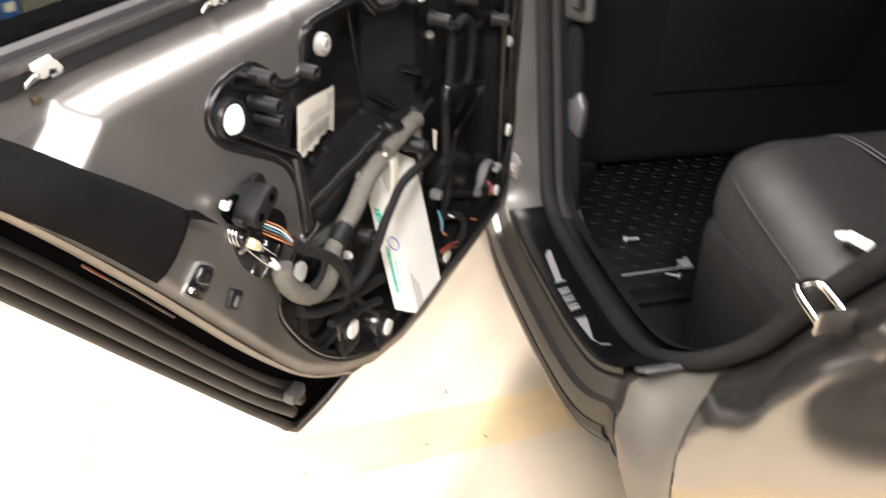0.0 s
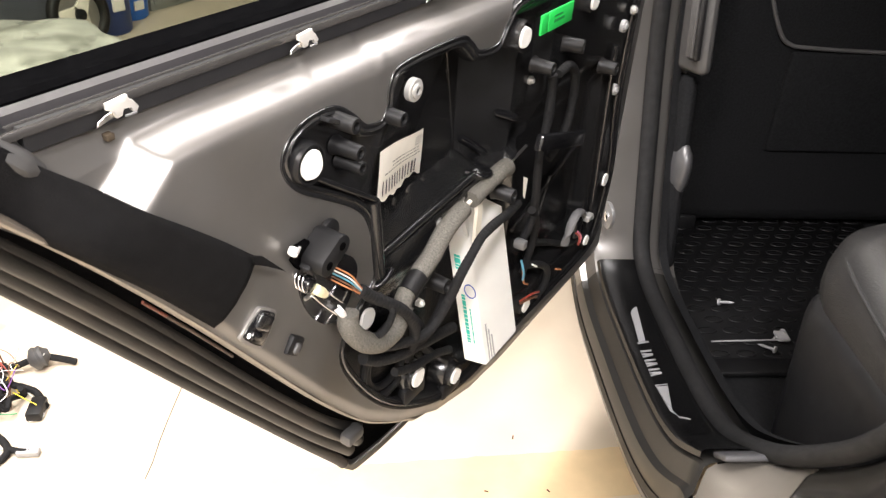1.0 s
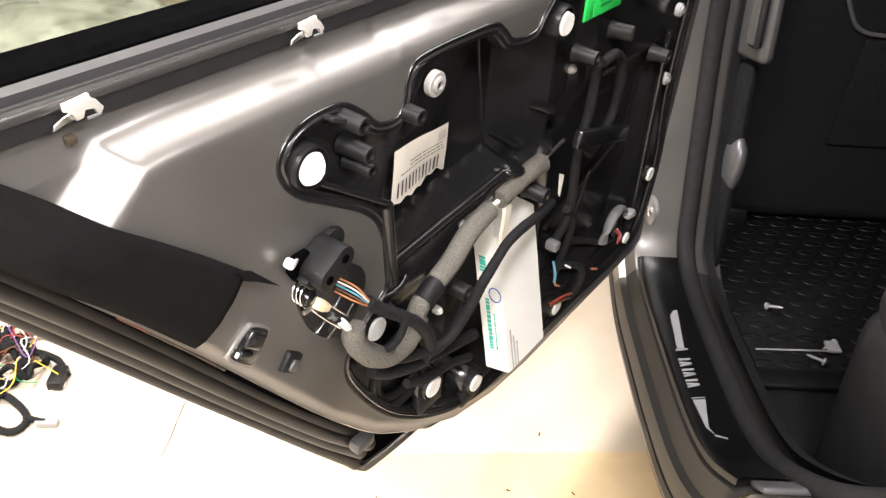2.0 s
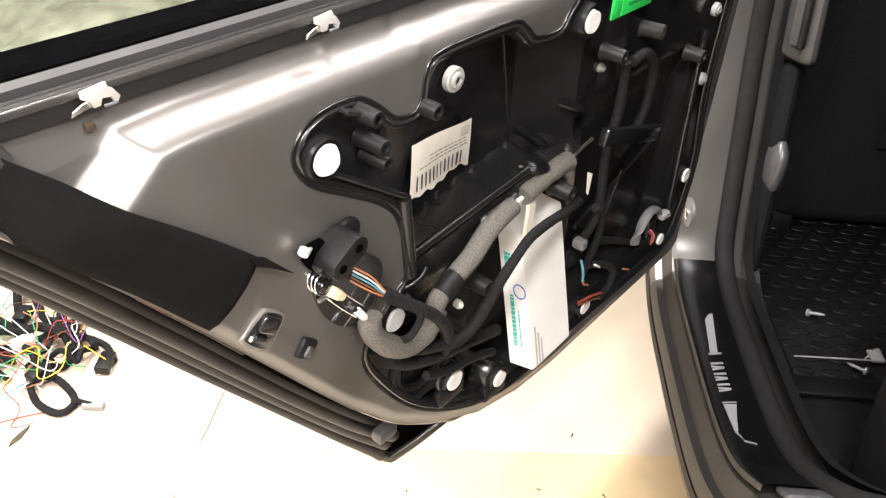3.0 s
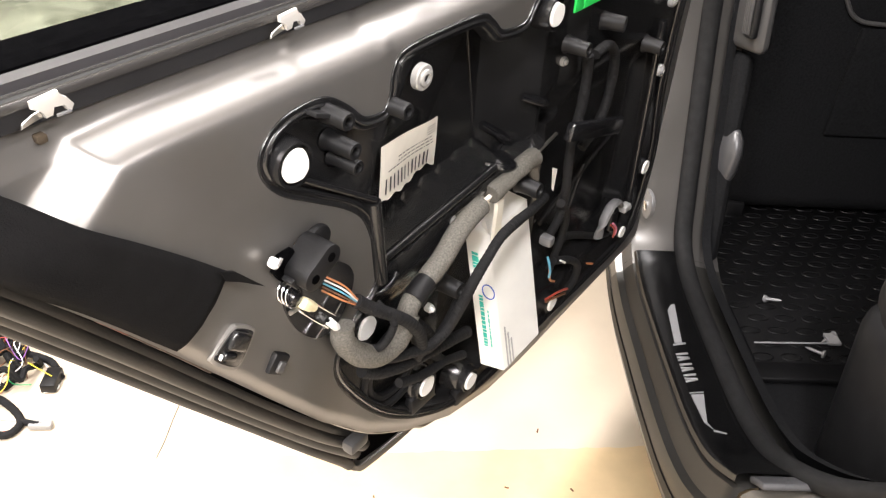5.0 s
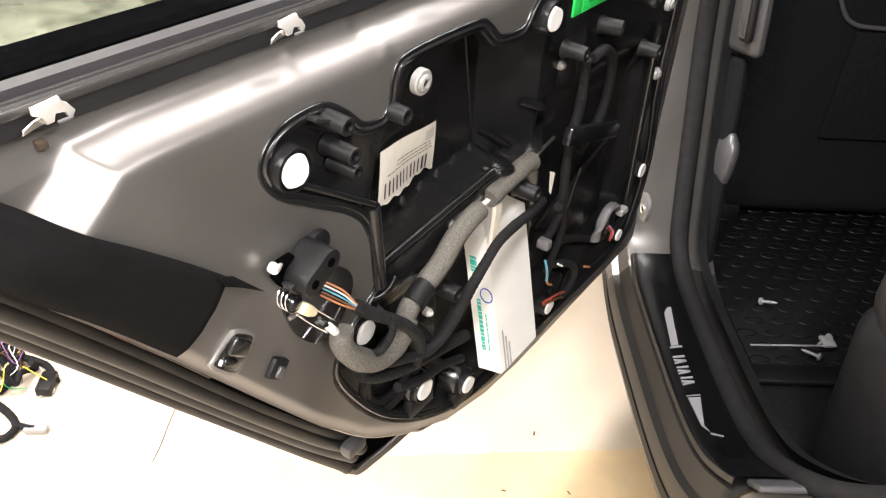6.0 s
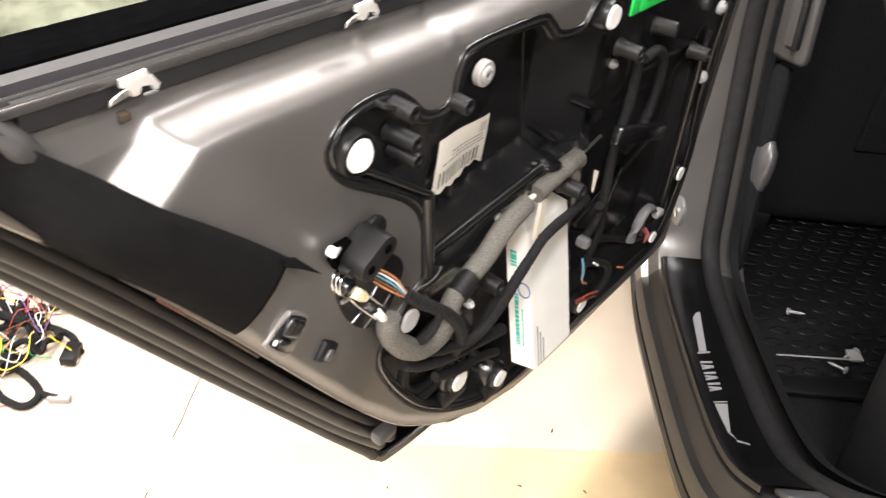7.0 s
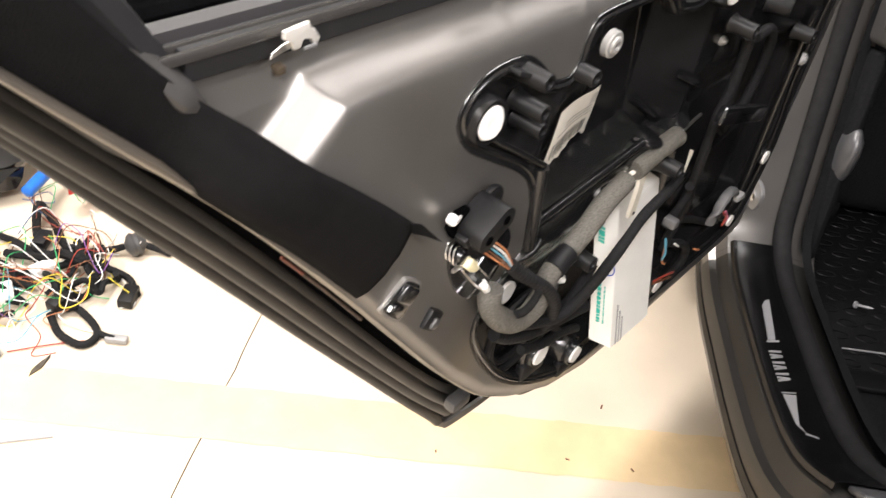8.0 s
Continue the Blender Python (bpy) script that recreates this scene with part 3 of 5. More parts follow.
bolt(-0.504, 0.645, 0.0045, -0.006, WHITE_PLASTIC, "small white plastic rivet in the carrier")
bolt(-0.022, 0.733, 0.0080, -0.006, GREY_PLASTIC, "grey plastic bolt cap on the carrier")
bolt(-0.044, 0.768, 0.0070, -0.006, GREY_PLASTIC, "grey plastic bolt cap on the carrier")
bolt(-0.031, 0.826, 0.0085, -0.006, GREY_PLASTIC, "grey plastic bolt cap on the carrier")
bolt(0.003, 0.84, 0.006, -0.004)
bolt(-0.030, 0.528, 0.006, -0.006, GREY_PLASTIC, "grey plastic bolt cap on the carrier")

# screw bosses moulded on the carrier
def boss(x, z, r, length, y=0.006, lean=(0.0, 0.0), foot=None):
    bm = bmesh.new()
    m = Matrix.Translation((x, y, z)) @ Matrix.Rotation(radians(90 + lean[0]), 4, "X") @ Matrix.Rotation(radians(lean[1]), 4, "Y")
    lathe(bm, [(r * 1.35, 0), (r * 1.1, 0.004), (r, length - 0.001), (r * 0.92, length), (r * 0.58, length), (r * 0.5, length - 0.002), (r * 0.42, length - 0.012), (r * 0.05, length - 0.012)], m, 18)
    if foot:
        box(bm, (x - 0.0015, x + 0.0015), (y - length * 0.85, y), (z, z + foot))
    return part("boss", bm, MATT_BLACK, carrier)


boss(-0.629, 0.893, 0.0066, 0.032, 0.011)
boss(-0.617, 0.864, 0.0066, 0.027, 0.011)
boss(-0.612, 0.848, 0.0058, 0.025, 0.011)
boss(-0.559, 0.873, 0.0066, 0.021, 0.005)
boss(-0.475, 0.655, 0.0085, 0.026)
boss(-0.339, 0.704, 0.0085, 0.026)
boss(-0.276, 0.838, 0.0075, 0.026)
boss(-0.202, 0.843, 0.0085, 0.026, lean=(0, 14))
boss(-0.065, 0.778, 0.0085, 0.024)
# thin webs that tie two of the bosses to the rim
for a, b, w in (((-0.629, 0.893), (-0.648, 0.901), 0.020), ((-0.559, 0.873), (-0.563, 0.886), 0.008)):
    d = Vector((b[0] - a[0], 0, b[1] - a[1]))
    m = Matrix.Translation((a[0], 0.010, a[1])) @ Matrix.Rotation(-math.atan2(d.z, d.x), 4, "Y")
    part("boss_web", box(bmesh.new(), (0.0, d.length), (-w, 0.002), (-0.0016, 0.0016), m, bevel=0.0006), MATT_BLACK, carrier)
# ribs and stiffening lips
for (xa, za), (xb, zb), y, r, glossy in (((-0.657, 0.855), (-0.582, 0.803), -0.004, 0.0026, 0), ((-0.574, 0.727), (-0.392, 0.746), 0.006, 0.0042, 0), ((-0.581, 0.800), (-0.571, 0.716), -0.001, 0.0065, 0),
                                         ((-0.363, 0.768), (-0.328, 0.739), 0.060, 0.0050, 1), ((-0.320, 0.789), (-0.270, 0.767), 0.060, 0.0050, 1), ((-0.392, 0.744), (-0.350, 0.732), 0.060, 0.0045, 1),
                                         ((-0.015, 0.52), (-0.035, 0.80), 0.0, 0.005, 0), ((-0.573, 0.700), (-0.545, 0.706), 0.004, 0.003, 1), ((-0.372, 0.757), (-0.398, 0.876), 0.0455, 0.0012, 0),
                                         ((-0.25, 0.60), (-0.06, 0.66), 0.02, 0.003, 0), ((-0.20, 0.52), (-0.15, 0.64), 0.02, 0.003, 0)):
    bm = bmesh.new()
    line = [(xa + (xb - xa) * k / 10, za + (zb - za) * k / 10) for k in range(11)]
    arch = 0.0045 if glossy else 0.0
    sweep(bm, [Vector((u, min(y, carrier_y(u, w) + 0.25 * r) - arch * math.sin(math.pi * k / 10), w)) for k, (u, w) in enumerate(line)], circle(r, 12), up=Vector((0, 1, 0)))
    part("rib", bm, GLOSS_BLACK if glossy else BLACK_PLASTIC, carrier)
# loudspeaker ring low in the carrier
bm = bmesh.new()
for r, y in ((0.046, 0.006), (0.036, 0.009)):
    ring = [Vector((-0.540 + r * math.cos(a), y, 0.590 + r * math.sin(a))) for a in [2 * math.pi * k / 40 for k in range(40)]]
    sweep(bm, ring, circle(0.0045, 8), up=Vector((0, 1, 0)), closed=True)
part("speaker_ring", bm, MATT_BLACK, carrier)
for x, z in ((-0.500, 0.532), (-0.416, 0.476)):
    bm = bmesh.new()
    box(bm, (x - 0.022, x + 0.020), (-0.004, 0.008), (z - 0.026, z - 0.002), bevel=0.005)
    part("clip_bracket", bm, MATT_BLACK, carrier)
    part("clip_cup", lathe(bmesh.new(), [(0.014, -0.004), (0.0175, -0.003), (0.0195, -0.006), (0.021, -0.014), (0.024, -0.022)], facing(x - 0.004, z + 0.010, -0.004), 28), BLACK_PLASTIC, carrier)

# paper label with printed bars, its lower edge torn
label = thing("paper_label", "creased white paper label with printed barcode on the carrier", "label")


def label_point(u, v, lift=0.0):
    top = Vector((-0.576, -0.003, 0.846)).lerp(Vector((-0.453, 0.034, 0.814)), u)
    foot = Vector((-0.563, 0.009, 0.783)).lerp(Vector((-0.439, 0.046, 0.757)), u)
    p = foot.lerp(top, v) + Vector((0.08, -0.97, 0.2)) * (lift + 0.0012 * math.sin(7 * u + 2 * v))
    if v == 0:
        p.z += 0.0035 * math.sin(9 * u + 1) * u + 0.0016 * math.sin(31 * u)
    return p


bm = bmesh.new()
g = [[bm.verts.new(label_point(i / 30, j / 10)) for j in range(11)] for i in range(31)]
for i in range(30):
    for j in range(10):
        bm.faces.new((g[i][j], g[i + 1][j], g[i + 1][j + 1], g[i][j + 1]))
part("paper", bm, PAPER, label)
bm = bmesh.new()
rng = random.Random(3)


def bar(u0, u1, v0, v1):
    q = [bm.verts.new(label_point(u, v, 0.0006)) for u, v in ((u0, v0), (u1, v0), (u1, v1), (u0, v1))]
    bm.faces.new(q)


for k in range(12):
    u = 0.08 + 0.068 * k
    bar(u, u + 0.018 + 0.014 * rng.random(), 0.12, 0.40)
    part("barcode_bar", bm, INK, label)
    bm = bmesh.new()
for k in range(3):
    v = 0.50 + 0.07 * k
    u = 0.30 if k else 0.12
    while u < 0.9:
        w = 0.02 + 0.05 * rng.random()
        bar(u, u + w, v, v + 0.025)
        u += w + 0.02
for k in range(4):
    bar(0.78 + 0.02 * rng.random(), 0.95, 0.72 + 0.05 * k, 0.735 + 0.05 * k)
part("print", bm, INK_GREY, label)

sticker = thing("green_sticker", "bright green plastic sticker on the carrier", "sticker")
bm = bmesh.new()
for x0, x1 in ((-0.300, -0.284), (-0.282, -0.222)):
    box(bm, (x0, x1), (-0.010, -0.0075), (0.879, 0.901), bevel=0.0006)
part("sticker_film", bm, GREEN_LABEL, sticker)
bm = box(bmesh.new(), (-0.270, -0.245), (-0.0104, -0.0098), (0.887, 0.890))
box(bm, (-0.270, -0.250), (-0.0104, -0.0098), (0.893, 0.895))
part("print", bm, material("dark_green_ink", (0.01, 0.20, 0.04), 0.5), sticker)

# spring clips hung on the belt rail
for x in (-0.804, -0.643, -0.47):
    clip = thing("spring_clip", "pale zinc spring clip hooked under the belt rail", "clip", "spring clips on the belt rail")
    bm = bmesh.new()
    prism(bm, [(-0.0105, 0.0050), (0.0040, 0.0065), (0.0050, 0.0032), (0.0075, 0.0022), (0.0110, -0.0030), (0.0090, -0.0060), (0.0066, -0.0048), (0.0060, -0.0016), (0.0002, -0.0008), (-0.0008, -0.0052), (-0.0046, -0.0056), (-0.0058, -0.0012), (-0.0105, 0.0010)], -0.0016, 0.0010, 0.0004)
    part("clip_plate", bm, CLIP_METAL, clip)
    bm = bmesh.new()
    box(bm, (0.0005, 0.0085), (-0.0030, -0.0012), (-0.0065, -0.0048), bevel=0.0006)
    part("clip_lug", bm, MID_GREY, clip)
    bm = bmesh.new()
    prism(bm, [(-0.0060, -0.0020), (-0.0040, -0.0060), (-0.0100, -0.0062), (-0.0165, -0.0085), (-0.0155, -0.0055), (-0.0095, -0.0030)], 0.0012, 0.0026, 0.0004)
    part("clip_hook", bm, STEEL, clip)
    clip.location = (x, 0.013, 0.957)
bm = box(bmesh.new(), (-0.8108, -0.8052), (0.0215, 0.034), (0.9338, 0.9382), bevel=0.0008)
tagged(part("rust_plug", bm, material("rusty_brown", (0.045, 0.032, 0.018), 0.8, 0.0, 0.3, 80)), "small rusty brown plug in the sheet", "plug")

# lined hole with a black latch block, and the small plug beside it
stop = thing("latch_cover", "black latch block in a grey-lined hole of the sheet", "latch")
LATCH = []
corners = [(-0.731, 0.779), (-0.713, 0.764), (-0.733, 0.738), (-0.756, 0.763)]
for k, (x, z) in enumerate(corners):
    for n, w in ((corners[k - 1], 0.16), (corners[(k + 1) % 4], 0.16)):
        LATCH.append((x + (n[0] - x) * w, z + (n[1] - z) * w))
bm = bmesh.new()
prism(bm, round_outline(LATCH, 3), -0.0098, 0.012, 0.0008)
part("hole_lining", bm, LINING, stop)
part("hole_floor", prism(bmesh.new(), round_outline([(0.86 * (x + 0.7335) - 0.7335, 0.86 * (z - 0.763) + 0.763) for x, z in LATCH], 3), -0.0106, 0.012, 0.0005), GLOSS_BLACK, stop)
M = Matrix.Translation((-0.7325, -0.010, 0.763)) @ Matrix.Rotation(radians(41), 4, "Y")
part("latch_block", box(bmesh.new(), (-0.009, 0.008), (-0.005, 0.002), (-0.004, 0.010), M, bevel=0.0025, segments=3), GLOSS_BLACK, stop)
part("latch_tip", box(bmesh.new(), (-0.009, 0.004), (-0.004, 0.002), (-0.012, -0.0055), M, bevel=0.002), GLOSS_BLACK, stop)
# white sliver for the light caught on the black block's lower corner
part("latch_glint", box(bmesh.new(), (-0.0108, -0.0096), (-0.003, 0.002), (-0.012, -0.008), M, bevel=0.0008), WHITE_PLASTIC, stop)
plug = thing("square_plug", "small black square plug with a grey centre in the sheet", "plug")
M = Matrix.Translation((-0.698, -0.0105, 0.7195)) @ Matrix.Rotation(radians(40), 4, "Y")
part("plug_frame", box(bmesh.new(), (-0.0085, 0.0085), (-0.002, 0.006), (-0.0085, 0.0085), M, bevel=0.002), MATT_BLACK, plug)
part("plug_centre", box(bmesh.new(), (-0.003, 0.005), (-0.005, -0.001), (-0.006, 0.004), M, bevel=0.002), GREY_DARK, plug)

# ---- door handle actuator with its cables ----
act = thing("handle_actuator", "black plastic handle actuator with springs and cable ends", "actuator")
hole_outline = round_outline([(-0.684, 0.772), (-0.679, 0.744), (-0.665, 0.722), (-0.648, 0.710), (-0.630, 0.714), (-0.616, 0.733), (-0.612, 0.750), (-0.621, 0.766), (-0.642, 0.778), (-0.662, 0.774)], 4)
# black plate set slightly proud, standing for the shaded hole behind the actuator
part("recess_shade", prism(bmesh.new(), hole_outline, -0.0078, 0.01, 0.0), GLOSS_BLACK, act)
M = Matrix.Translation((-0.667, -0.004, 0.799)) @ Matrix.Rotation(radians(-32), 4, "Y")
STADIUM = [(0.0098 * (1 if math.cos(a) > 0 else -1) + 0.0092 * math.cos(a), 0.0092 * math.sin(a)) for a in [2 * math.pi * (k + 0.5) / 28 for k in range(28)]]
part("actuator_body", prism(bmesh.new(), STADIUM, -0.026, 0.0, 0.0007, M), MATT_BLACK, act)
# black discs on the face stand for the dark of the screw holes
for x in (-0.0095, 0.0095):
    part("screw_hole", lathe(bmesh.new(), [(0.0036, 0), (0.0036, 0.0004), (0.0028, 0.0005), (0.0005, 0.0005)], M @ Matrix.Translation((x, -0.026, 0)) @ Matrix.Rotation(radians(90), 4, "X"), 16), SEAL_AND_SHADE_BLACK, act)
part("body_band", box(bmesh.new(), (-0.0215, -0.0175), (-0.016, -0.006), (-0.004, 0.006), M, bevel=0.0008), MATT_BLACK, act)
part("body_foot", prism(bmesh.new(), [(1.25 * u, 1.2 * w) for u, w in STADIUM], -0.006, 0.0, 0.002, M @ Matrix.Translation((0.006, 0, -0.006))), MATT_BLACK, act)
part("rubber_boot", lathe(bmesh.new(), [(0.002, 0), (0.0125, 0), (0.0125, 0.004), (0.0110, 0.005), (0.004, 0.005)], facing(-0.680, 0.798, -0.004), 6), SEAL_AND_SHADE_BLACK, act)
M = Matrix.Translation((-0.694, -0.012, 0.810)) @ Matrix.Rotation(radians(38), 4, "Y")
part("white_tip", box(bmesh.new(), (-0.0034, 0.0030), (-0.003, 0.005), (-0.0042, 0.0036), M, bevel=0.0024, segments=3), WHITE_PLASTIC, act)
part("tip_slot", box(bmesh.new(), (-0.0012, 0.0016), (-0.0036, -0.002), (-0.001, 0.0052), M, bevel=0.0005), GREY_PLASTIC, act)
bm = bmesh.new()
for k in range(3):
    c = Vector((-0.681 + 0.0012 * k, -0.006 - 0.0026 * k, 0.774 - 0.0012 * k))
    ring = [c + Vector((0.0078 * math.cos(a), 0.002 * math.sin(a), 0.0084 * math.sin(a))) for a in [2 * math.pi * j / 24 for j in range(24)]]
    sweep(bm, ring, circle(0.0007, 6), up=Vector((0, 1, 0)), closed=True)
part("coil_spring", bm, CHROME, act)
part("spring_core", lathe(bmesh.new(), [(0.0066, 0), (0.0066, 0.008), (0.005, 0.012), (0.001, 0.013)], facing(-0.678, 0.770, -0.002), 16), GLOSS_BLACK, act)
CREAM = material("yellowed_nylon", (0.70, 0.64, 0.42), 0.5, 0.0, 0.08, 60)
M = Matrix.Translation((-0.672, -0.014, 0.762)) @ Matrix.Rotation(radians(135), 4, "Y")
part("cable_end", box(bmesh.new(), (-0.0046, 0.0042), (-0.004, 0.004), (-0.004, 0.008), M, bevel=0.0018, segments=3), CREAM, act)
part("cable_nipple", lathe(bmesh.new(), [(0.001, 0.006), (0.0034, 0.007), (0.0036, 0.013), (0.002, 0.0155), (0.0006, 0.016)], M, 12), CREAM, act)
part("cable_clamp", box(bmesh.new(), (-0.684, -0.673), (-0.012, -0.009), (0.7565, 0.7600), bevel=0.001), STEEL, act)
M = Matrix.Translation((-0.642, -0.013, 0.721)) @ Matrix.Rotation(radians(146), 4, "Y")
bm = lathe(bmesh.new(), [(0.0015, -0.004), (0.0034, -0.003), (0.0034, 0.005), (0.0026, 0.008), (0.0008, 0.0085)], M, 12)
for k in (-1, 1):
    box(bm, (0.0024 * k - 0.0009, 0.0024 * k + 0.0009), (-0.0015, 0.0015), (-0.0085, -0.003), M, bevel=0.0005)
part("white_hook", bm, WHITE_PLASTIC, act)
for pts in (((-0.662, -0.014, 0.756), (-0.652, -0.014, 0.744), (-0.640, -0.014, 0.730)), ((-0.634, -0.014, 0.739), (-0.638, -0.014, 0.735), (-0.641, -0.014, 0.732)),
            ((-0.676, -0.013, 0.757), (-0.662, -0.013, 0.739), (-0.648, -0.013, 0.722)), ((-0.653, -0.013, 0.726), (-0.658, -0.013, 0.723), (-0.662, -0.013, 0.720))):
    part("steel_rod", tube(bmesh.new(), pts, 0.0008, 6), CHROME, act)
part("sleeve_end", lathe(bmesh.new(), [(0.002, 0), (0.0048, 0), (0.0048, 0.010), (0.003, 0.012)], Matrix.Translation((-0.640, -0.012, 0.711)) @ Matrix.Rotation(radians(120), 4, "Y"), 12), GREY_DARK, act)

# coloured wires out of the actuator into a taped loom
WIRES = {"orange": (0.45, 0.17, 0.07), "blue": (0.05, 0.12, 0.27), "white": (0.75, 0.75, 0.73), "red": (0.30, 0.045, 0.03), "brown": (0.14, 0.06, 0.03), "green": (0.03, 0.35, 0.12),
         "yellow": (0.7, 0.55, 0.05), "light_blue": (0.10, 0.32, 0.45), "pink": (0.6, 0.2, 0.3), "violet": (0.2, 0.08, 0.3)}
WIRE = {k: material(k + "_wire_sheath", v, 0.4, 0.0, 0.08, 60) for k, v in WIRES.items()}
loom = thing("door_loom", "black cloth-taped wiring loom with a few bare coloured wires", "wiring loom")
for k, c in enumerate(("orange", "white", "light_blue", "brown", "orange")):
    o = 0.0026 * (2 - k)
    bm = bmesh.new()
    tube(bm, [(-0.648 + o * 0.4, -0.010, 0.764 + o), (-0.637 + o * 0.4, -0.019, 0.753 + o), (-0.622, -0.020, 0.735 + 0.6 * o), (-0.608, -0.017, 0.720)], 0.0008, 6)
    part("wire", bm, WIRE[c], loom)


def taped(name, pts, r, parent, mat=CLOTH_TAPE, wobble=0.10, squash=1.0):
    bm = bmesh.new()
    path = spline(pts, 16)
    ks = [1 + wobble * noise.noise((p * 45)[:]) + (0.05 * math.sin(1.9 * i) if mat is CLOTH_TAPE else 0.05 * noise.noise((p * 160)[:])) for i, p in enumerate(path)]
    sweep(bm, path, circle(r, 14, squash), up=Vector((0.12, 0.05, 1)), scale=lambda t: ks[min(int(t * (len(ks) - 1) + 0.5), len(ks) - 1)])
    return part(name, bm, mat, parent)


taped("loom_branch", [(-0.622, -0.019, 0.736), (-0.608, -0.022, 0.721), (-0.588, -0.028, 0.704), (-0.570, -0.031, 0.686), (-0.552, -0.030, 0.660), (-0.540, -0.024, 0.632), (-0.534, -0.014, 0.606), (-0.530, -0.002, 0.590)], 0.0056, loom)
taped("loom_branch", [(-0.602, -0.014, 0.655), (-0.574, -0.020, 0.642), (-0.550, -0.024, 0.633), (-0.527, -0.027, 0.628), (-0.509, -0.031, 0.637), (-0.498, -0.037, 0.661), (-0.489, -0.042, 0.686), (-0.468, -0.041, 0.699), (-0.440, -0.037, 0.707), (-0.399, -0.030, 0.701), (-0.353, -0.020, 0.687), (-0.301, -0.008, 0.674)], 0.0052, loom)
taped("loom_branch", [(-0.560, -0.012, 0.640), (-0.529, -0.014, 0.612), (-0.502, -0.014, 0.608), (-0.476, -0.013, 0.619), (-0.455, -0.010, 0.640)], 0.0060, loom)
taped("loom_branch", [(-0.604, -0.008, 0.640), (-0.585, -0.012, 0.626), (-0.552, -0.014, 0.612), (-0.513, -0.014, 0.600), (-0.481, -0.012, 0.588), (-0.440, -0.010, 0.574)], 0.0062, loom)
taped("loom_branch", [(-0.594, -0.016, 0.714), (-0.590, -0.030, 0.702), (-0.592, -0.031, 0.690), (-0.600, -0.026, 0.676), (-0.606, -0.012, 0.668)], 0.0034, loom)
taped("loom_branch", [(-0.556, -0.012, 0.590), (-0.520, -0.012, 0.572), (-0.480, -0.010, 0.560), (-0.44, -0.008, 0.540)], 0.0046, loom)
taped("loom_branch", [(-0.548, -0.010, 0.665), (-0.524, -0.010, 0.640), (-0.505, -0.010, 0.612), (-0.498, -0.008, 0.585), (-0.478, -0.006, 0.560)], 0.0050, loom)
right = thing("hinge_side_loom", "black corrugated cable runs on the hinge side of the carrier", "wiring loom")
taped("cable_run", [(-0.252, -0.006, 0.735), (-0.256, -0.008, 0.702), (-0.251, -0.008, 0.662), (-0.247, -0.006, 0.632), (-0.258, -0.006, 0.615), (-0.284, -0.006, 0.600)], 0.0052, right)
taped("cable_run", [(-0.246, -0.006, 0.820), (-0.241, -0.006, 0.792), (-0.242, -0.006, 0.759), (-0.252, -0.006, 0.732)], 0.0056, right)
taped("cable_run", [(-0.234, -0.008, 0.818), (-0.210, -0.010, 0.822), (-0.184, -0.008, 0.804), (-0.173, -0.006, 0.774), (-0.178, -0.006, 0.740), (-0.196, -0.006, 0.716), (-0.22, -0.004, 0.70)], 0.0056, right)
taped("cable_run", [(-0.258, -0.008, 0.645), (-0.225, -0.002, 0.610), (-0.215, 0.004, 0.570), (-0.235, 0.004, 0.53)], 0.005, right)
taped("cable_run", [(-0.215, 0.004, 0.57), (-0.150, 0.010, 0.535), (-0.10, 0.004, 0.51), (-0.07, 0.002, 0.50)], 0.005, right)
taped("cable_run", [(-0.235, 0.0, 0.545), (-0.20, -0.006, 0.53), (-0.172, -0.006, 0.505), (-0.170, -0.004, 0.478), (-0.19, -0.002, 0.466)], 0.005, right)
bm = box(bmesh.new(), (-0.300, -0.165), (-0.026, -0.016), (-0.010, 0.010), Matrix.Translation((-0.010, -0.006, 0.742)) @ Matrix.Translation((-0.232, 0, 0)) @ Matrix.Rotation(radians(17), 4, "Y") @ Matrix.Translation((0.232, 0, 0)), bevel=0.003)
part("cable_bar", bm, GLOSS_BLACK, right, "glossy black cable bracket")
bm = box(bmesh.new(), (-0.298, -0.286), (-0.022, -0.006), (0.608, 0.620), bevel=0.003)
part("connector", bm, MID_GREY, right)
bm = bmesh.new()
tube(bm, [(-0.120, -0.006, 0.522), (-0.118, -0.008, 0.545), (-0.103, -0.008, 0.562), (-0.078, -0.006, 0.560), (-0.060, -0.004, 0.545)], 0.007, 8, squash=0.6)
part("grey_guide", bm, MID_GREY, right, "grey plastic cable guide")
bm = box(bmesh.new(), (-0.085, -0.062), (-0.008, 0.0), (0.512, 0.542), bevel=0.004)
part("guide_block", bm, MATT_BLACK, right)
bm = box(bmesh.new(), (-0.052, -0.032), (-0.012, 0.0), (0.528, 0.538), bevel=0.003)
part("guide_pin", bm, GREY_PLASTIC, right)
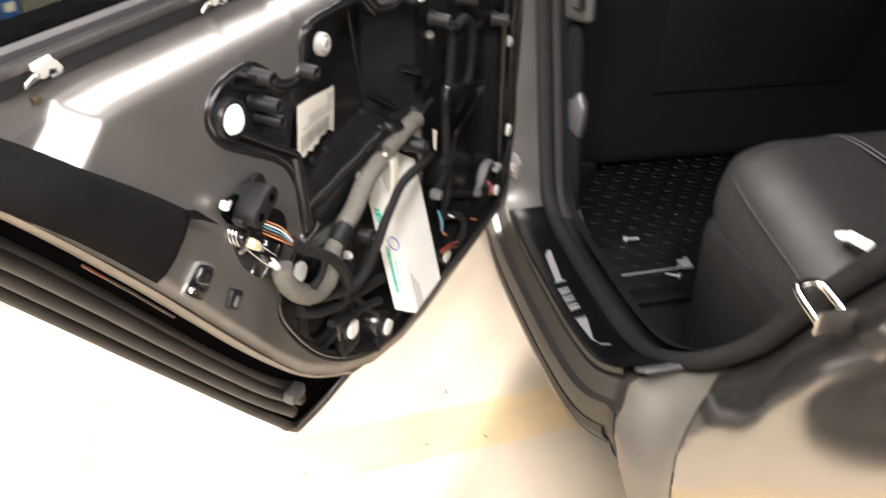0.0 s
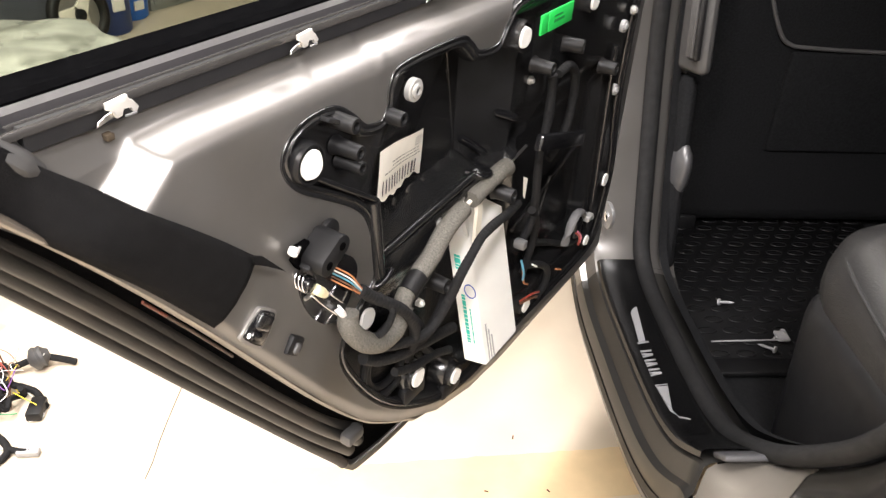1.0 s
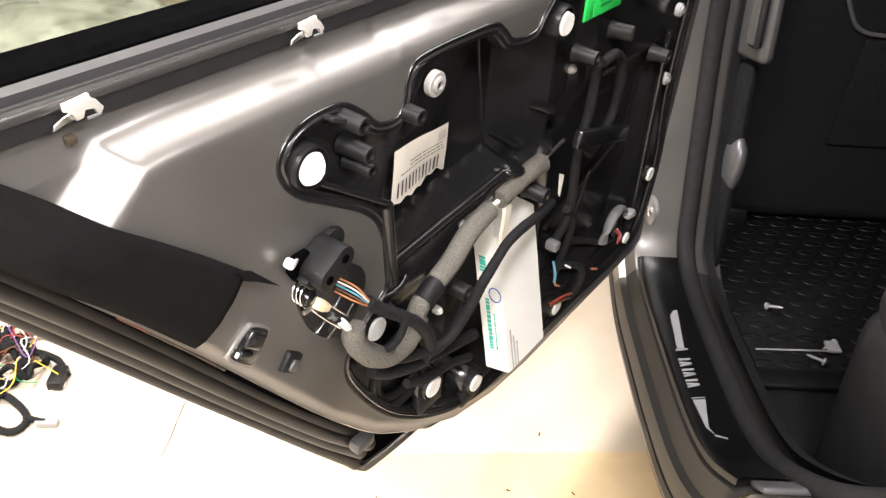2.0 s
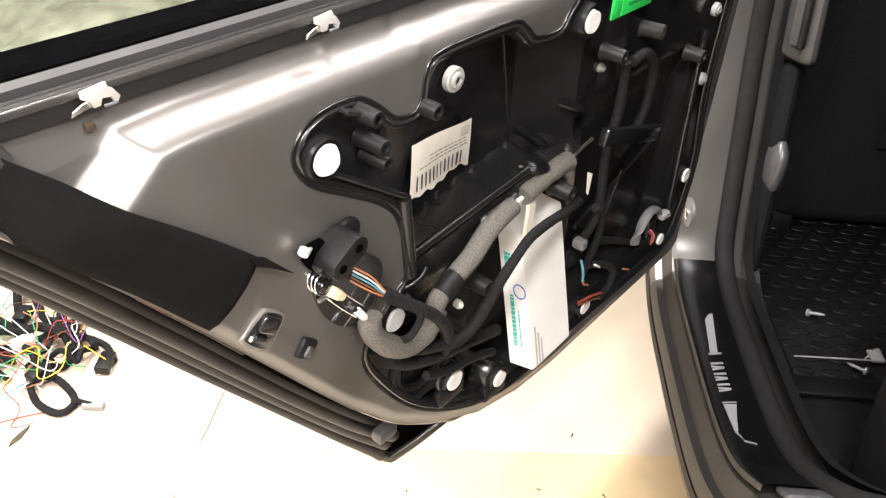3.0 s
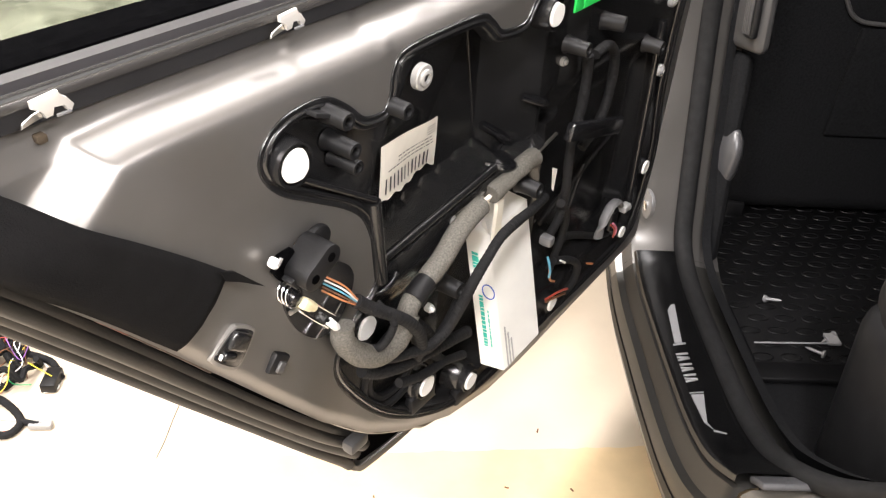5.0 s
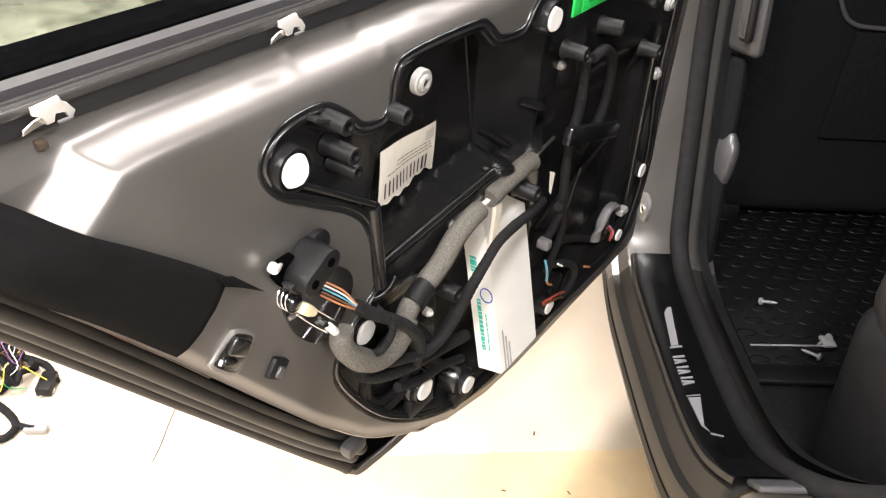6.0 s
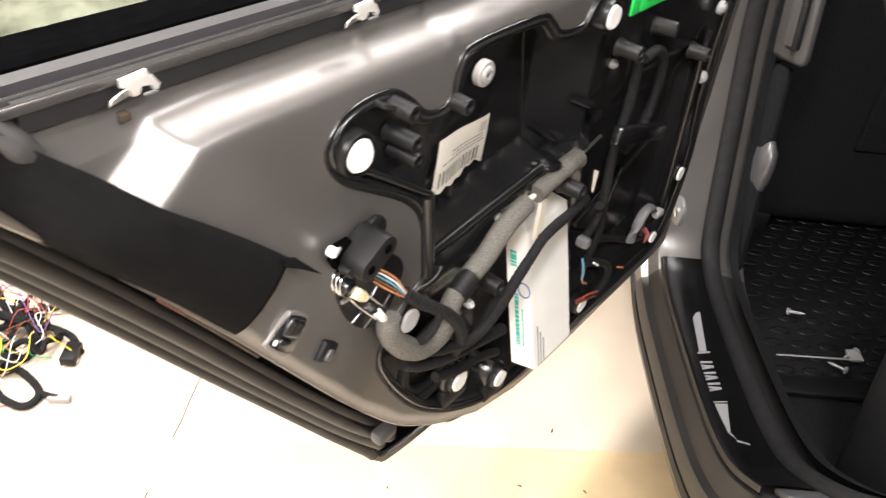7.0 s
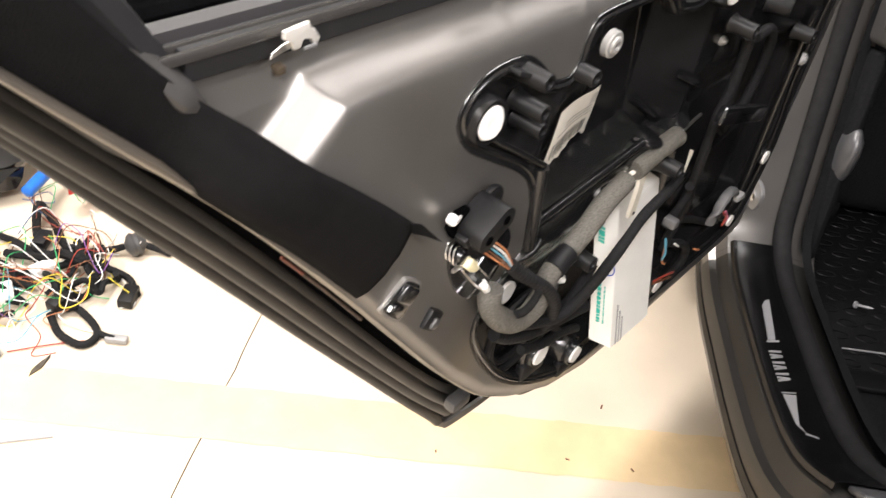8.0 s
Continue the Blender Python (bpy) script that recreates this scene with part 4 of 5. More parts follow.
for c, pts in (("red", ((-0.092, -0.010, 0.530), (-0.080, -0.012, 0.518), (-0.074, -0.010, 0.500))), ("pink", ((-0.086, -0.010, 0.530), (-0.074, -0.012, 0.516), (-0.070, -0.010, 0.502))),
               ("orange", ((-0.262, -0.008, 0.560), (-0.258, -0.010, 0.535), (-0.240, -0.008, 0.520))), ("light_blue", ((-0.270, -0.008, 0.575), (-0.266, -0.012, 0.555), (-0.262, -0.010, 0.540))),
               ("red", ((-0.262, -0.010, 0.505), (-0.235, -0.014, 0.503), (-0.200, -0.010, 0.485))), ("brown", ((-0.260, -0.010, 0.500), (-0.235, -0.014, 0.496), (-0.205, -0.010, 0.480))),
               ("orange", ((-0.140, -0.006, 0.49), (-0.125, -0.008, 0.482))), ("white", ((-0.232, -0.008, 0.548), (-0.222, -0.01, 0.540)))):
    bm = bmesh.new()
    tube(bm, pts, 0.0015, 6)
    part("wire", bm, WIRE[c], right)
flap = thing("paper_flap", "small torn white paper flap behind a cable", "paper")
bm = prism(bmesh.new(), [(-0.276, 0.697), (-0.264, 0.690), (-0.266, 0.662), (-0.271, 0.668)], 0.0, 0.0006)
part("paper", bm, PAPER, flap, smooth=False)

# grey foam sleeves on the pull cable
FOAM_LABEL = "crumbly grey foam sleeve round a door cable"
foam = thing("foam_sleeve", FOAM_LABEL, "cable sleeve", "foam sleeves")
taped("foam", [(-0.632, -0.013, 0.714), (-0.633, -0.015, 0.699), (-0.621, -0.018, 0.679), (-0.598, -0.020, 0.660), (-0.576, -0.020, 0.656), (-0.560, -0.019, 0.664), (-0.551, -0.018, 0.676)], 0.0098, foam, FOAM, 0.12)
foam = thing("foam_sleeve", FOAM_LABEL, "cable sleeve", "foam sleeves")
taped("foam", [(-0.556, -0.017, 0.668), (-0.549, -0.016, 0.683), (-0.530, -0.014, 0.692), (-0.499, -0.012, 0.702), (-0.472, -0.010, 0.718), (-0.446, -0.008, 0.724), (-0.430, -0.006, 0.724)], 0.0096, foam, FOAM, 0.12)
part("tape_wrap", tube(bmesh.new(), [(-0.545, -0.0165, 0.687), (-0.534, -0.0155, 0.6915), (-0.524, -0.015, 0.6945)], 0.0106, 12, squash=0.95), MATT_BLACK, foam)
part("wrap_tail", prism(bmesh.new(), [(-0.545, 0.676), (-0.535, 0.677), (-0.490, 0.694), (-0.470, 0.703), (-0.492, 0.690), (-0.528, 0.668)], -0.0170, -0.0158, 0.0003), MATT_BLACK, foam, smooth=False)
foam = thing("foam_sleeve", FOAM_LABEL, "cable sleeve", "foam sleeves")
taped("foam", [(-0.404, 0.000, 0.722), (-0.388, 0.000, 0.7245), (-0.371, 0.000, 0.726), (-0.356, 0.000, 0.728), (-0.338, 0.002, 0.729), (-0.318, 0.004, 0.726)], 0.0092, foam, FOAM, 0.30)
part("cable_core", tube(bmesh.new(), [(-0.322, 0.003, 0.727), (-0.295, 0.005, 0.730), (-0.268, 0.006, 0.734)], 0.0020, 6), STEEL, foam)

# ---- white module hung on the carrier ----
module = thing("control_module", "slim white plastic control module clipped to the carrier", "control unit")
CORNER, WIDE, DEEP, TALL = Vector((-0.391, -0.034, 0.494)), Vector((0.066, -0.005, 0.014)), Vector((-0.019, 0.021, 0.012)), Vector((0.015, 0.047, 0.160))


def slanted_box(bm, corner, u, v, w, bevel):
    """A box spanned by three edges from one corner."""
    m = Matrix((u, v, w)).transposed().to_4x4()
    m.translation = corner
    box(bm, (0, 1), (0, 1), (0, 1), m)
    bmesh.ops.bevel(bm, geom=list(bm.edges), offset=bevel, segments=2, affect="EDGES", profile=0.5)
    return bm


part("module_case", slanted_box(bmesh.new(), CORNER, WIDE, DEEP, TALL, 0.0016), MODULE_WHITE, module)
for k in range(3):
    part("case_seam", slanted_box(bmesh.new(), CORNER + WIDE * (0.12 + 0.07 * k) + Vector((0, -0.0007, 0.0006)), WIDE * 0.014, DEEP * 0.05, TALL * (0.30 - 0.06 * k), 0.0001), GREY_PLASTIC, module)
top = CORNER + TALL
bm = bmesh.new()
quad = [top + TALL * -0.02, top + Vector((-0.006, 0.016, 0.052)), top + Vector((0.022, 0.018, 0.047)), top + WIDE]
a, b = [[bm.verts.new(p + Vector((0, d, 0))) for p in quad] for d in (0.0005, 0.006)]
bm.faces.new(a)
bm.faces.new(b[::-1])
for k in range(4):
    bm.faces.new((a[k], b[k], b[(k + 1) % 4], a[(k + 1) % 4]))
part("module_tab", bm, MODULE_WHITE, module, smooth=False)
bm = bmesh.new()
sweep(bm, spline([(-0.404, 0.004, 0.713), (-0.397, -0.002, 0.720), (-0.396, -0.006, 0.712), (-0.399, -0.008, 0.694), (-0.401, -0.009, 0.672)], 6), [(-0.0058, -0.002), (-0.0058, 0.002), (0.0058, 0.002), (0.0058, -0.002)], up=Vector((0, 1, 0.2)))
part("module_latch", bm, CREAM_PLASTIC, module, "cream plastic latch")
part("latch_hole", lathe(bmesh.new(), [(0.0022, 0), (0.0022, 0.0006), (0.0005, 0.0006)], facing(-0.400, 0.676, -0.0112), 10), INK, module)


# green printed bars and a blue ring on the narrow side
def side_point(s, w):
    """Along the narrow side: s downwards from its top, w across it from front to back."""
    return CORNER + TALL * (1 - s) + DEEP * w + Vector((-0.75, -0.62, 0.2)) * 0.0009


TEAL_INK = material("teal_ink", (0.03, 0.42, 0.33), 0.5)
rng = random.Random(8)
for w0, s0, s1, h in ((0.55, 0.16, 0.27, 0.26), (0.56, 0.46, 0.84, 0.16), (0.38, 0.56, 0.84, 0.06)):
    s = s0
    bm = bmesh.new()
    while s < s1:
        l = 0.012 + 0.03 * rng.random()
        q = [bm.verts.new(side_point(u, v)) for u, v in ((s, w0), (min(s + l, s1), w0), (min(s + l, s1), w0 + h), (s, w0 + h))]
        bm.faces.new(q)
        s += l + 0.006
    part("print_line", bm, TEAL_INK, module, smooth=False)
bm = bmesh.new()
ring = [side_point(0.42 + 0.050 * math.cos(a), 0.30 + 0.24 * math.sin(a)) for a in [2 * math.pi * k / 24 for k in range(24)]]
sweep(bm, ring, circle(0.0007, 5), up=Vector((1, 0, 0)), closed=True)
part("printed_ring", bm, material("blue_ink", (0.04, 0.10, 0.45), 0.5), module)
# the frame of the doorway turns into the rear quarter panel
QUARTER = [(0.11, 0.03), (0.05, 0.012), (0.035, 0.020), (0.015, 0.040), (0.0, 0.054), (-0.02, 0.076), (-0.04, 0.104), (-0.055, 0.14), (-0.068, 0.20), (-0.075, 0.29)]
JAMB = [(0.11, 0.03), (0.05, 0.008), (0.02, 0.006), (-0.030, 0.008), (-0.040, 0.012), (-0.046, 0.026), (-0.050, 0.038), (-0.060, 0.043), (-0.064, 0.060), (-0.062, 0.085)]
# one car paint throughout; lit and shaded tones are set per part
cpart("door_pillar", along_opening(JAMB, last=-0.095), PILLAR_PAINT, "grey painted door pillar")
cpart("door_frame", along_opening(JAMB, first=-0.107, last=0.392, quarter=QUARTER), SHADED_PAINT, "grey door frame, its body paint darkened for shade")
cpart("frame_corner", along_opening(JAMB, first=0.392, last=0.462, quarter=QUARTER), CORNER_PAINT, "lower corner of the door frame, toned like the mirrored floor")
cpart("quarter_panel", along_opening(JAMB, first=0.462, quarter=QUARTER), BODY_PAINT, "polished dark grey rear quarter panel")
cpart("sill_lip", along_opening([(-0.058, 0.070), (-0.065, 0.073), (-0.067, 0.083), (-0.060, 0.094)], last=0.37), RUBBER, "black rubber sill lip")
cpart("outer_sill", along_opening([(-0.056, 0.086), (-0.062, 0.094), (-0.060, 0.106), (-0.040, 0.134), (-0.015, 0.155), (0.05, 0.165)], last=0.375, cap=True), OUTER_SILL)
bm = bmesh.new()
sweep(bm, [Vector((p.x, 0.042, p.z + 0.002)) for p in OPENING], [(0.012 * math.cos(a), 0.015 * math.sin(a)) for a in [2 * math.pi * k / 14 for k in range(14)]], up=Vector((0, 1, 0)))
cpart("weatherstrip", bm, WEATHER, "thick black flocked weatherstrip")
cpart("inner_trim", along_opening([(0.070, -0.012), (0.085, -0.010), (0.094, 0.02), (0.105, 0.10)]), CARPET)
cpart("cabin_floor", box(bmesh.new(), (-0.9, 1.2), (0.10, 1.4), (0.22, 0.262)), CARPET, smooth=False)
# unseen roof and plain outer panels, added to keep light out of the cabin
cpart("unseen_roof", box(bmesh.new(), (-1.6, 1.9), (0.14, 1.5), (1.36, 1.43), bevel=0.03, segments=4), BODY_PAINT)
cpart("far_side", box(bmesh.new(), (-1.6, 1.9), (1.45, 1.5), (0.2, 1.40)), BODY_PAINT, smooth=False)
cpart("bulkhead", box(bmesh.new(), (-1.6, -1.55), (0.05, 1.45), (0.2, 1.40)), BODY_PAINT, smooth=False)
cpart("tail_panel", box(bmesh.new(), (1.85, 1.9), (0.05, 1.45), (0.2, 1.40)), BODY_PAINT, smooth=False)
cpart("front_side", box(bmesh.new(), (-1.6, -0.38), (-0.05, 0.04), (0.18, 1.40), bevel=0.01), BODY_PAINT)
cpart("rear_side", box(bmesh.new(), (1.05, 1.9), (0.0, 0.04), (0.2, 1.40), bevel=0.01), BODY_PAINT)
for a in (1.05, -1.25):
    for b in (0.05, 1.28):
        m = Matrix.Translation((a, b, 0.315)) @ Matrix.Rotation(radians(-90), 4, "X")
        wheel = cpart("wheel", lathe(bmesh.new(), [(0.10, 0.0), (0.22, 0.0), (0.30, 0.005), (0.315, 0.03), (0.315, 0.16), (0.30, 0.19), (0.22, 0.195), (0.10, 0.19)], m, 40), RUBBER, "black tyre on a silver rim")
        cpart("rim", lathe(bmesh.new(), [(0.03, -0.004), (0.20, -0.004), (0.215, 0.01), (0.20, 0.03)], m, 30), SILVER_PLASTIC, parent=wheel)

# chrome striker on the rear jamb
striker = cpart("striker", box(bmesh.new(), (0.658, 0.664), (-0.030, 0.006), (0.728, 0.752), Matrix.Translation((0.004, -0.009, -0.006)), bevel=0.003), BODY_PAINT, "steel door striker")
bm = bmesh.new()
tube(bm, [(0.664, -0.034, 0.733), (0.640, -0.034, 0.738), (0.626, -0.032, 0.741), (0.622, -0.022, 0.742), (0.626, -0.010, 0.742), (0.640, -0.008, 0.740), (0.664, -0.008, 0.736)], 0.004, 10)
cpart("striker_bow", bm, CHROME, parent=striker)

# check-strap bracket on the pillar
bracket = cpart("hinge_bracket", prism(bmesh.new(), round_outline([(-0.135, 0.455), (-0.092, 0.455), (-0.078, 0.478), (-0.085, 0.495), (-0.115, 0.495), (-0.135, 0.480)], 4), -0.040, -0.034, 0.001), MID_GREY, "grey steel check-strap bracket")
bm = bmesh.new()
lathe(bm, [(0.009, 0), (0.009, 0.003), (0.006, 0.005), (0.001, 0.005)], Matrix.Translation((-0.100, -0.040, 0.476)) @ Matrix.Rotation(radians(90), 4, "X"), 14)
cpart("bracket_bolt", bm, CHROME, parent=bracket)

# gloss black sill plate with chrome wedges and a badge of plain bars
plate = cpart("sill_plate", along_opening([(0.032, 0.004), (0.030, -0.002), (0.026, -0.0035), (-0.030, -0.0035), (-0.036, -0.001), (-0.038, 0.006), (-0.034, 0.010)], -0.112, 0.385), SILL_BLACK, "gloss black sill plate")


def plate_shape(name, outline, mat):
    bm = bmesh.new()
    low = [p for p in OPENING if -0.10 < p.x < 0.45]
    top = lambda x: float(np.interp(x, [p.x for p in low], [p.z for p in low])) + 0.0035
    a = [bm.verts.new((x, y, top(x) - 0.0004)) for x, y in outline]
    b = [bm.verts.new((x, y, top(x) + 0.0012)) for x, y in outline]
    n = len(a)
    bm.faces.new(a[::-1])
    bm.faces.new(b)
    for i in range(n):
        bm.faces.new((a[i], a[(i + 1) % n], b[(i + 1) % n], b[i]))
    return cpart(name, bm, mat, parent=plate, smooth=False)


plate_shape("chrome_wedge", [(0.001, 0.004), (0.004, -0.003), (0.016, -0.010), (0.090, -0.017), (0.088, -0.006)], LIT_SILVER)
plate_shape("chrome_line", [(0.092, -0.020), (0.088, -0.001), (0.091, -0.001), (0.095, -0.020)], LIT_SILVER)
plate_shape("chrome_line", [(0.191, -0.022), (0.188, -0.002), (0.1895, -0.002), (0.1925, -0.022)], LIT_SILVER)
plate_shape("chrome_wedge", [(0.195, -0.021), (0.193, -0.003), (0.215, -0.008), (0.250, -0.0155), (0.262, -0.012), (0.250, -0.019)], LIT_SILVER)
plate_shape("chrome_line", [(0.264, -0.012), (0.270, 0.003), (0.272, 0.002), (0.267, -0.013)], LIT_SILVER)
for k in range(3):
    a0 = 0.112 + 0.0215 * k
    for c0, lean in ((0.0, 0.0), (0.0062, 0.003), (0.0124, -0.003)):
        plate_shape("badge_bar", [(a0 + c0, -0.021), (a0 + c0 + lean - 0.003, -0.003), (a0 + c0 + lean + 0.0004, -0.003), (a0 + c0 + 0.0034, -0.021)], LIT_SILVER)
bm = box(bmesh.new(), (-0.018, 0.018), (-0.036, 0.030), (-0.004, 0.004), Matrix.Translation((0.400, 0.014, 0.442)) @ Matrix.Rotation(radians(-38), 4, "Y"), bevel=0.0035, segments=4)
cpart("sill_end_cap", bm, CAP_GREY, "grey plastic sill end cap")

# pillar trim with its grille
trim = cpart("pillar_trim", box(bmesh.new(), (-0.055, 0.055), (-0.012, 0.012), (0, 0.55), Matrix.Translation((-0.200, 0.090, 0.694)) @ Matrix.Rotation(radians(-14), 4, "Y"), bevel=0.012, segments=3), GREY_DARK, "dark grey pillar trim panel")
cpart("lower_pillar_trim", box(bmesh.new(), (-0.085, 0.05), (-0.012, 0.012), (0, 0.34), Matrix.Translation((-0.165, 0.096, 0.345)) @ Matrix.Rotation(radians(-14), 4, "Y"), bevel=0.012, segments=3), CARPET, "black lower pillar trim")
M = Matrix.Translation((-0.163, 0.078, 0.726)) @ Matrix.Rotation(radians(-14), 4, "Y")
grille = cpart("belt_guide", box(bmesh.new(), (-0.016, 0.016), (-0.012, 0.0), (0, 0.20), M, bevel=0.005), MATT_BLACK, parent=trim)
for k in range(4):
    cpart("guide_slat", box(bmesh.new(), (-0.012 + 0.0065 * k, -0.009 + 0.0065 * k), (-0.0155, -0.010), (0.006, 0.20), M, bevel=0.0008), GREY_DARK, parent=grille)
cpart("grey_tongue", lathe(bmesh.new(), [(0.004, -0.05), (0.020, -0.044), (0.027, -0.02), (0.028, 0.01), (0.024, 0.03), (0.012, 0.045), (0.002, 0.05)], Matrix.Translation((-0.178, 0.098, 0.530)) @ Matrix.Diagonal((1.2, 0.6, 0.95, 1)), 24), SILVER_DARK, "grey plastic lever at the pillar foot")

# ---- seats ----
def cushion_mesh(x, y, z, r, crown=0.0, lean=0.0, n=8):
    """A padded block with round edges and a crowned top."""
    bm = bmesh.new()
    box(bm, x, y, z, bevel=r, segments=n)
    bmesh.ops.subdivide_edges(bm, edges=[e for e in bm.edges if e.calc_length() > 0.1], cuts=10, use_grid_fill=True)
    cx, cy = (x[0] + x[1]) / 2, (y[0] + y[1]) / 2
    for v in bm.verts:
        k = max(0.0, 1 - ((v.co.x - cx) / (x[1] - x[0]) * 2) ** 2) * max(0.0, 1 - ((v.co.y - cy) / (y[1] - y[0]) * 2) ** 2)
        up = (v.co.z - z[0]) / (z[1] - z[0])
        v.co.z += crown * k * up
        v.co.x += lean * (1 - up)
    return bm


seat = thing("rear_seat", "black leatherette rear bench seat with stitched piping", "car seat")
seat.matrix_world = CAR
bm = cushion_mesh((0.155, 0.95), (0.158, 1.30), (0.470, 0.655), 0.078, 0.02, 0.0, 10)
for v in bm.verts:                                                   # the seat falls away towards the backrest
    v.co.z -= 0.20 * max(0.0, v.co.x - 0.22) * min(1.0, max(0.0, (v.co.z - 0.47) / 0.15))
part("cushion", bm, SEAT_LEATHER, seat)
bm = bmesh.new()
loop = spline([(0.90, 0.160, 0.485), (0.50, 0.159, 0.560), (0.32, 0.160, 0.593), (0.232, 0.168, 0.608), (0.190, 0.196, 0.614), (0.167, 0.25, 0.614), (0.162, 0.40, 0.614), (0.162, 1.2, 0.614)], 8)
sweep(bm, loop, circle(0.0028, 6))
part("piping", bm, PIPING, seat, "dark grey piping")
for b in (0.33, 0.34):
    bm = bmesh.new()
    sweep(bm, spline([(0.156, b, 0.57), (0.172, b, 0.624), (0.22, b, 0.656), (0.32, b + 0.02, 0.648), (0.42, b + 0.03, 0.630), (0.9, b + 0.08, 0.530)], 8), circle(0.0022, 6))
    part("seam", bm, PIPING, seat)
part("seat_base", cushion_mesh((0.175, 0.95), (0.150, 1.30), (0.258, 0.550), 0.045, 0.0, 0.035, 6), MATT_BLACK, seat)
part("backrest", cushion_mesh((0.86, 1.05), (0.16, 1.30), (0.55, 1.20), 0.06, 0.0), LEATHER, seat)
front = thing("front_seat", "black front seat backrest with a map pocket", "car seat")
front.matrix_world = CAR
part("backrest", cushion_mesh((-0.58, -0.40), (0.20, 1.28), (0.275, 1.18), 0.05, 0.0), CARPET, front)
bm = bmesh.new()
sweep(bm, spline([(-0.400, 0.292, 0.770), (-0.396, 0.318, 0.715), (-0.394, 0.345, 0.685), (-0.393, 0.40, 0.677), (-0.393, 0.60, 0.672), (-0.393, 0.85, 0.672)], 6), circle(0.004, 8))
part("pocket_edge", bm, GREY_DARK, front, "grey pocket piping")
part("map_pocket", box(bmesh.new(), (-0.404, -0.390), (0.36, 0.84), (0.46, 0.668), bevel=0.007, segments=3), CARPET, front)
part("seat_rail", box(bmesh.new(), (-0.9, -0.40), (0.22, 0.26), (0.262, 0.30), bevel=0.005), MATT_BLACK, front)
part("seat_cushion", box(bmesh.new(), (-1.1, -0.50), (0.18, 0.76), (0.30, 0.46), bevel=0.05, segments=4), LEATHER, front)

lost_clip = thing("lost_clip", "white plastic trim clip lying on the edge of the bench seat", "clip")
lost_clip.matrix_world = CAR @ Matrix.Translation((0.425, 0.205, 0.628)) @ Matrix.Rotation(radians(20), 4, "Z")
part("clip_foot", lathe(bmesh.new(), [(0.002, 0.0), (0.009, 0.001), (0.010, 0.004), (0.006, 0.007), (0.002, 0.008)], Matrix.Translation((-0.012, 0, 0)), 16), WHITE_PLASTIC, lost_clip)
part("clip_stem", box(bmesh.new(), (-0.010, 0.024), (-0.006, 0.007), (0.001, 0.012), bevel=0.003, segments=3), WHITE_PLASTIC, lost_clip)

# ---- rubber mat with raised ovals ----
mat_thing = thing("floor_mat", "black rubber floor mat with rows of raised ovals", "floor mat")
mat_thing.matrix_world = CAR
part("mat_sheet", box(bmesh.new(), (-0.46, 0.055), (0.135, 0.66), (0.262, 0.270), bevel=0.003), MAT_RUBBER, mat_thing)
oval = bmesh.new()
sweep(oval, [Vector((0.0085 * math.cos(a), 0.017 * math.sin(a), 0)) for a in [2 * math.pi * k / 16 for k in range(16)]], circle(0.0014, 5), closed=True)
first = None
for i in range(15):
    for j in range(11):
        a, b = -0.435 + 0.032 * i, 0.165 + 0.047 * j + 0.0235 * (i % 2)
        if b > 0.64:
            continue
        if first is None:
            first = part("raised_oval", oval, MAT_RUBBER, mat_thing)
            ob = first
        else:
            ob = new("raised_oval", first.data)
            ob.parent = mat_thing
        ob.location = (a, b, 0.2708)
part("mat_rim", box(bmesh.new(), (0.03, 0.07), (0.135, 0.66), (0.266, 0.277), bevel=0.004, segments=3), MAT_RUBBER, mat_thing)
part("mat_rim", box(bmesh.new(), (-0.46, 0.03), (0.130, 0.148), (0.266, 0.276), bevel=0.004, segments=3), MAT_RUBBER, mat_thing)

# dropped screws and a rod on the mat
def screw(a, b, turn, tilt=8):
    s = thing("screw", "loose zinc screw lying on the rubber mat", "screw", "loose screws on the mat")
    s.matrix_world = CAR @ Matrix.Translation((a, b, 0.279)) @ Matrix.Rotation(radians(turn), 4, "Z") @ Matrix.Rotation(radians(90 - tilt), 4, "Y")
    part("shank", lathe(bmesh.new(), [(0.0005, -0.028), (0.0022, -0.022), (0.0028, -0.018), (0.0024, -0.015), (0.0028, -0.012), (0.0024, -0.009), (0.0028, -0.004), (0.0024, 0.0)], Matrix.Identity(4), 10), LIT_SILVER, s)
    part("screw_head", lathe(bmesh.new(), [(0.0028, -0.001), (0.0065, 0.0), (0.0065, 0.003), (0.004, 0.0045), (0.0008, 0.0045)], Matrix.Identity(4), 14), LIT_SILVER, s)


screw(-0.124, 0.214, 225, -25)
screw(0.012, 0.260, 45)
screw(-0.034, 0.296, 120)
rod = thing("steel_rod", "thin bare steel rod with a flat end", "rod")
rod.matrix_world = CAR
part("rod_shaft", tube(bmesh.new(), [(-0.010, 0.156, 0.279), (-0.012, 0.22, 0.279), (-0.014, 0.288, 0.279)], 0.0016, 8), LIT_SILVER, rod)
part("rod_end", box(bmesh.new(), (-0.038, -0.012), (0.280, 0.302), (0.275, 0.281), bevel=0.002), LIT_SILVER, rod)

# ---- on the workshop floor ----
def crumb(x, y, l, turn, mat=None):
    c = tagged(part("crumb", box(bmesh.new(), (-l, l), (-0.0015, 0.0015), (0.0, 0.002), Matrix.Translation((x, y, 0.0005)) @ Matrix.Rotation(radians(turn), 4, "Z"), bevel=0.001), mat or WIRE["brown"]), "small dark crumb of debris on the screed", "debris", "crumbs on the floor")
    return c


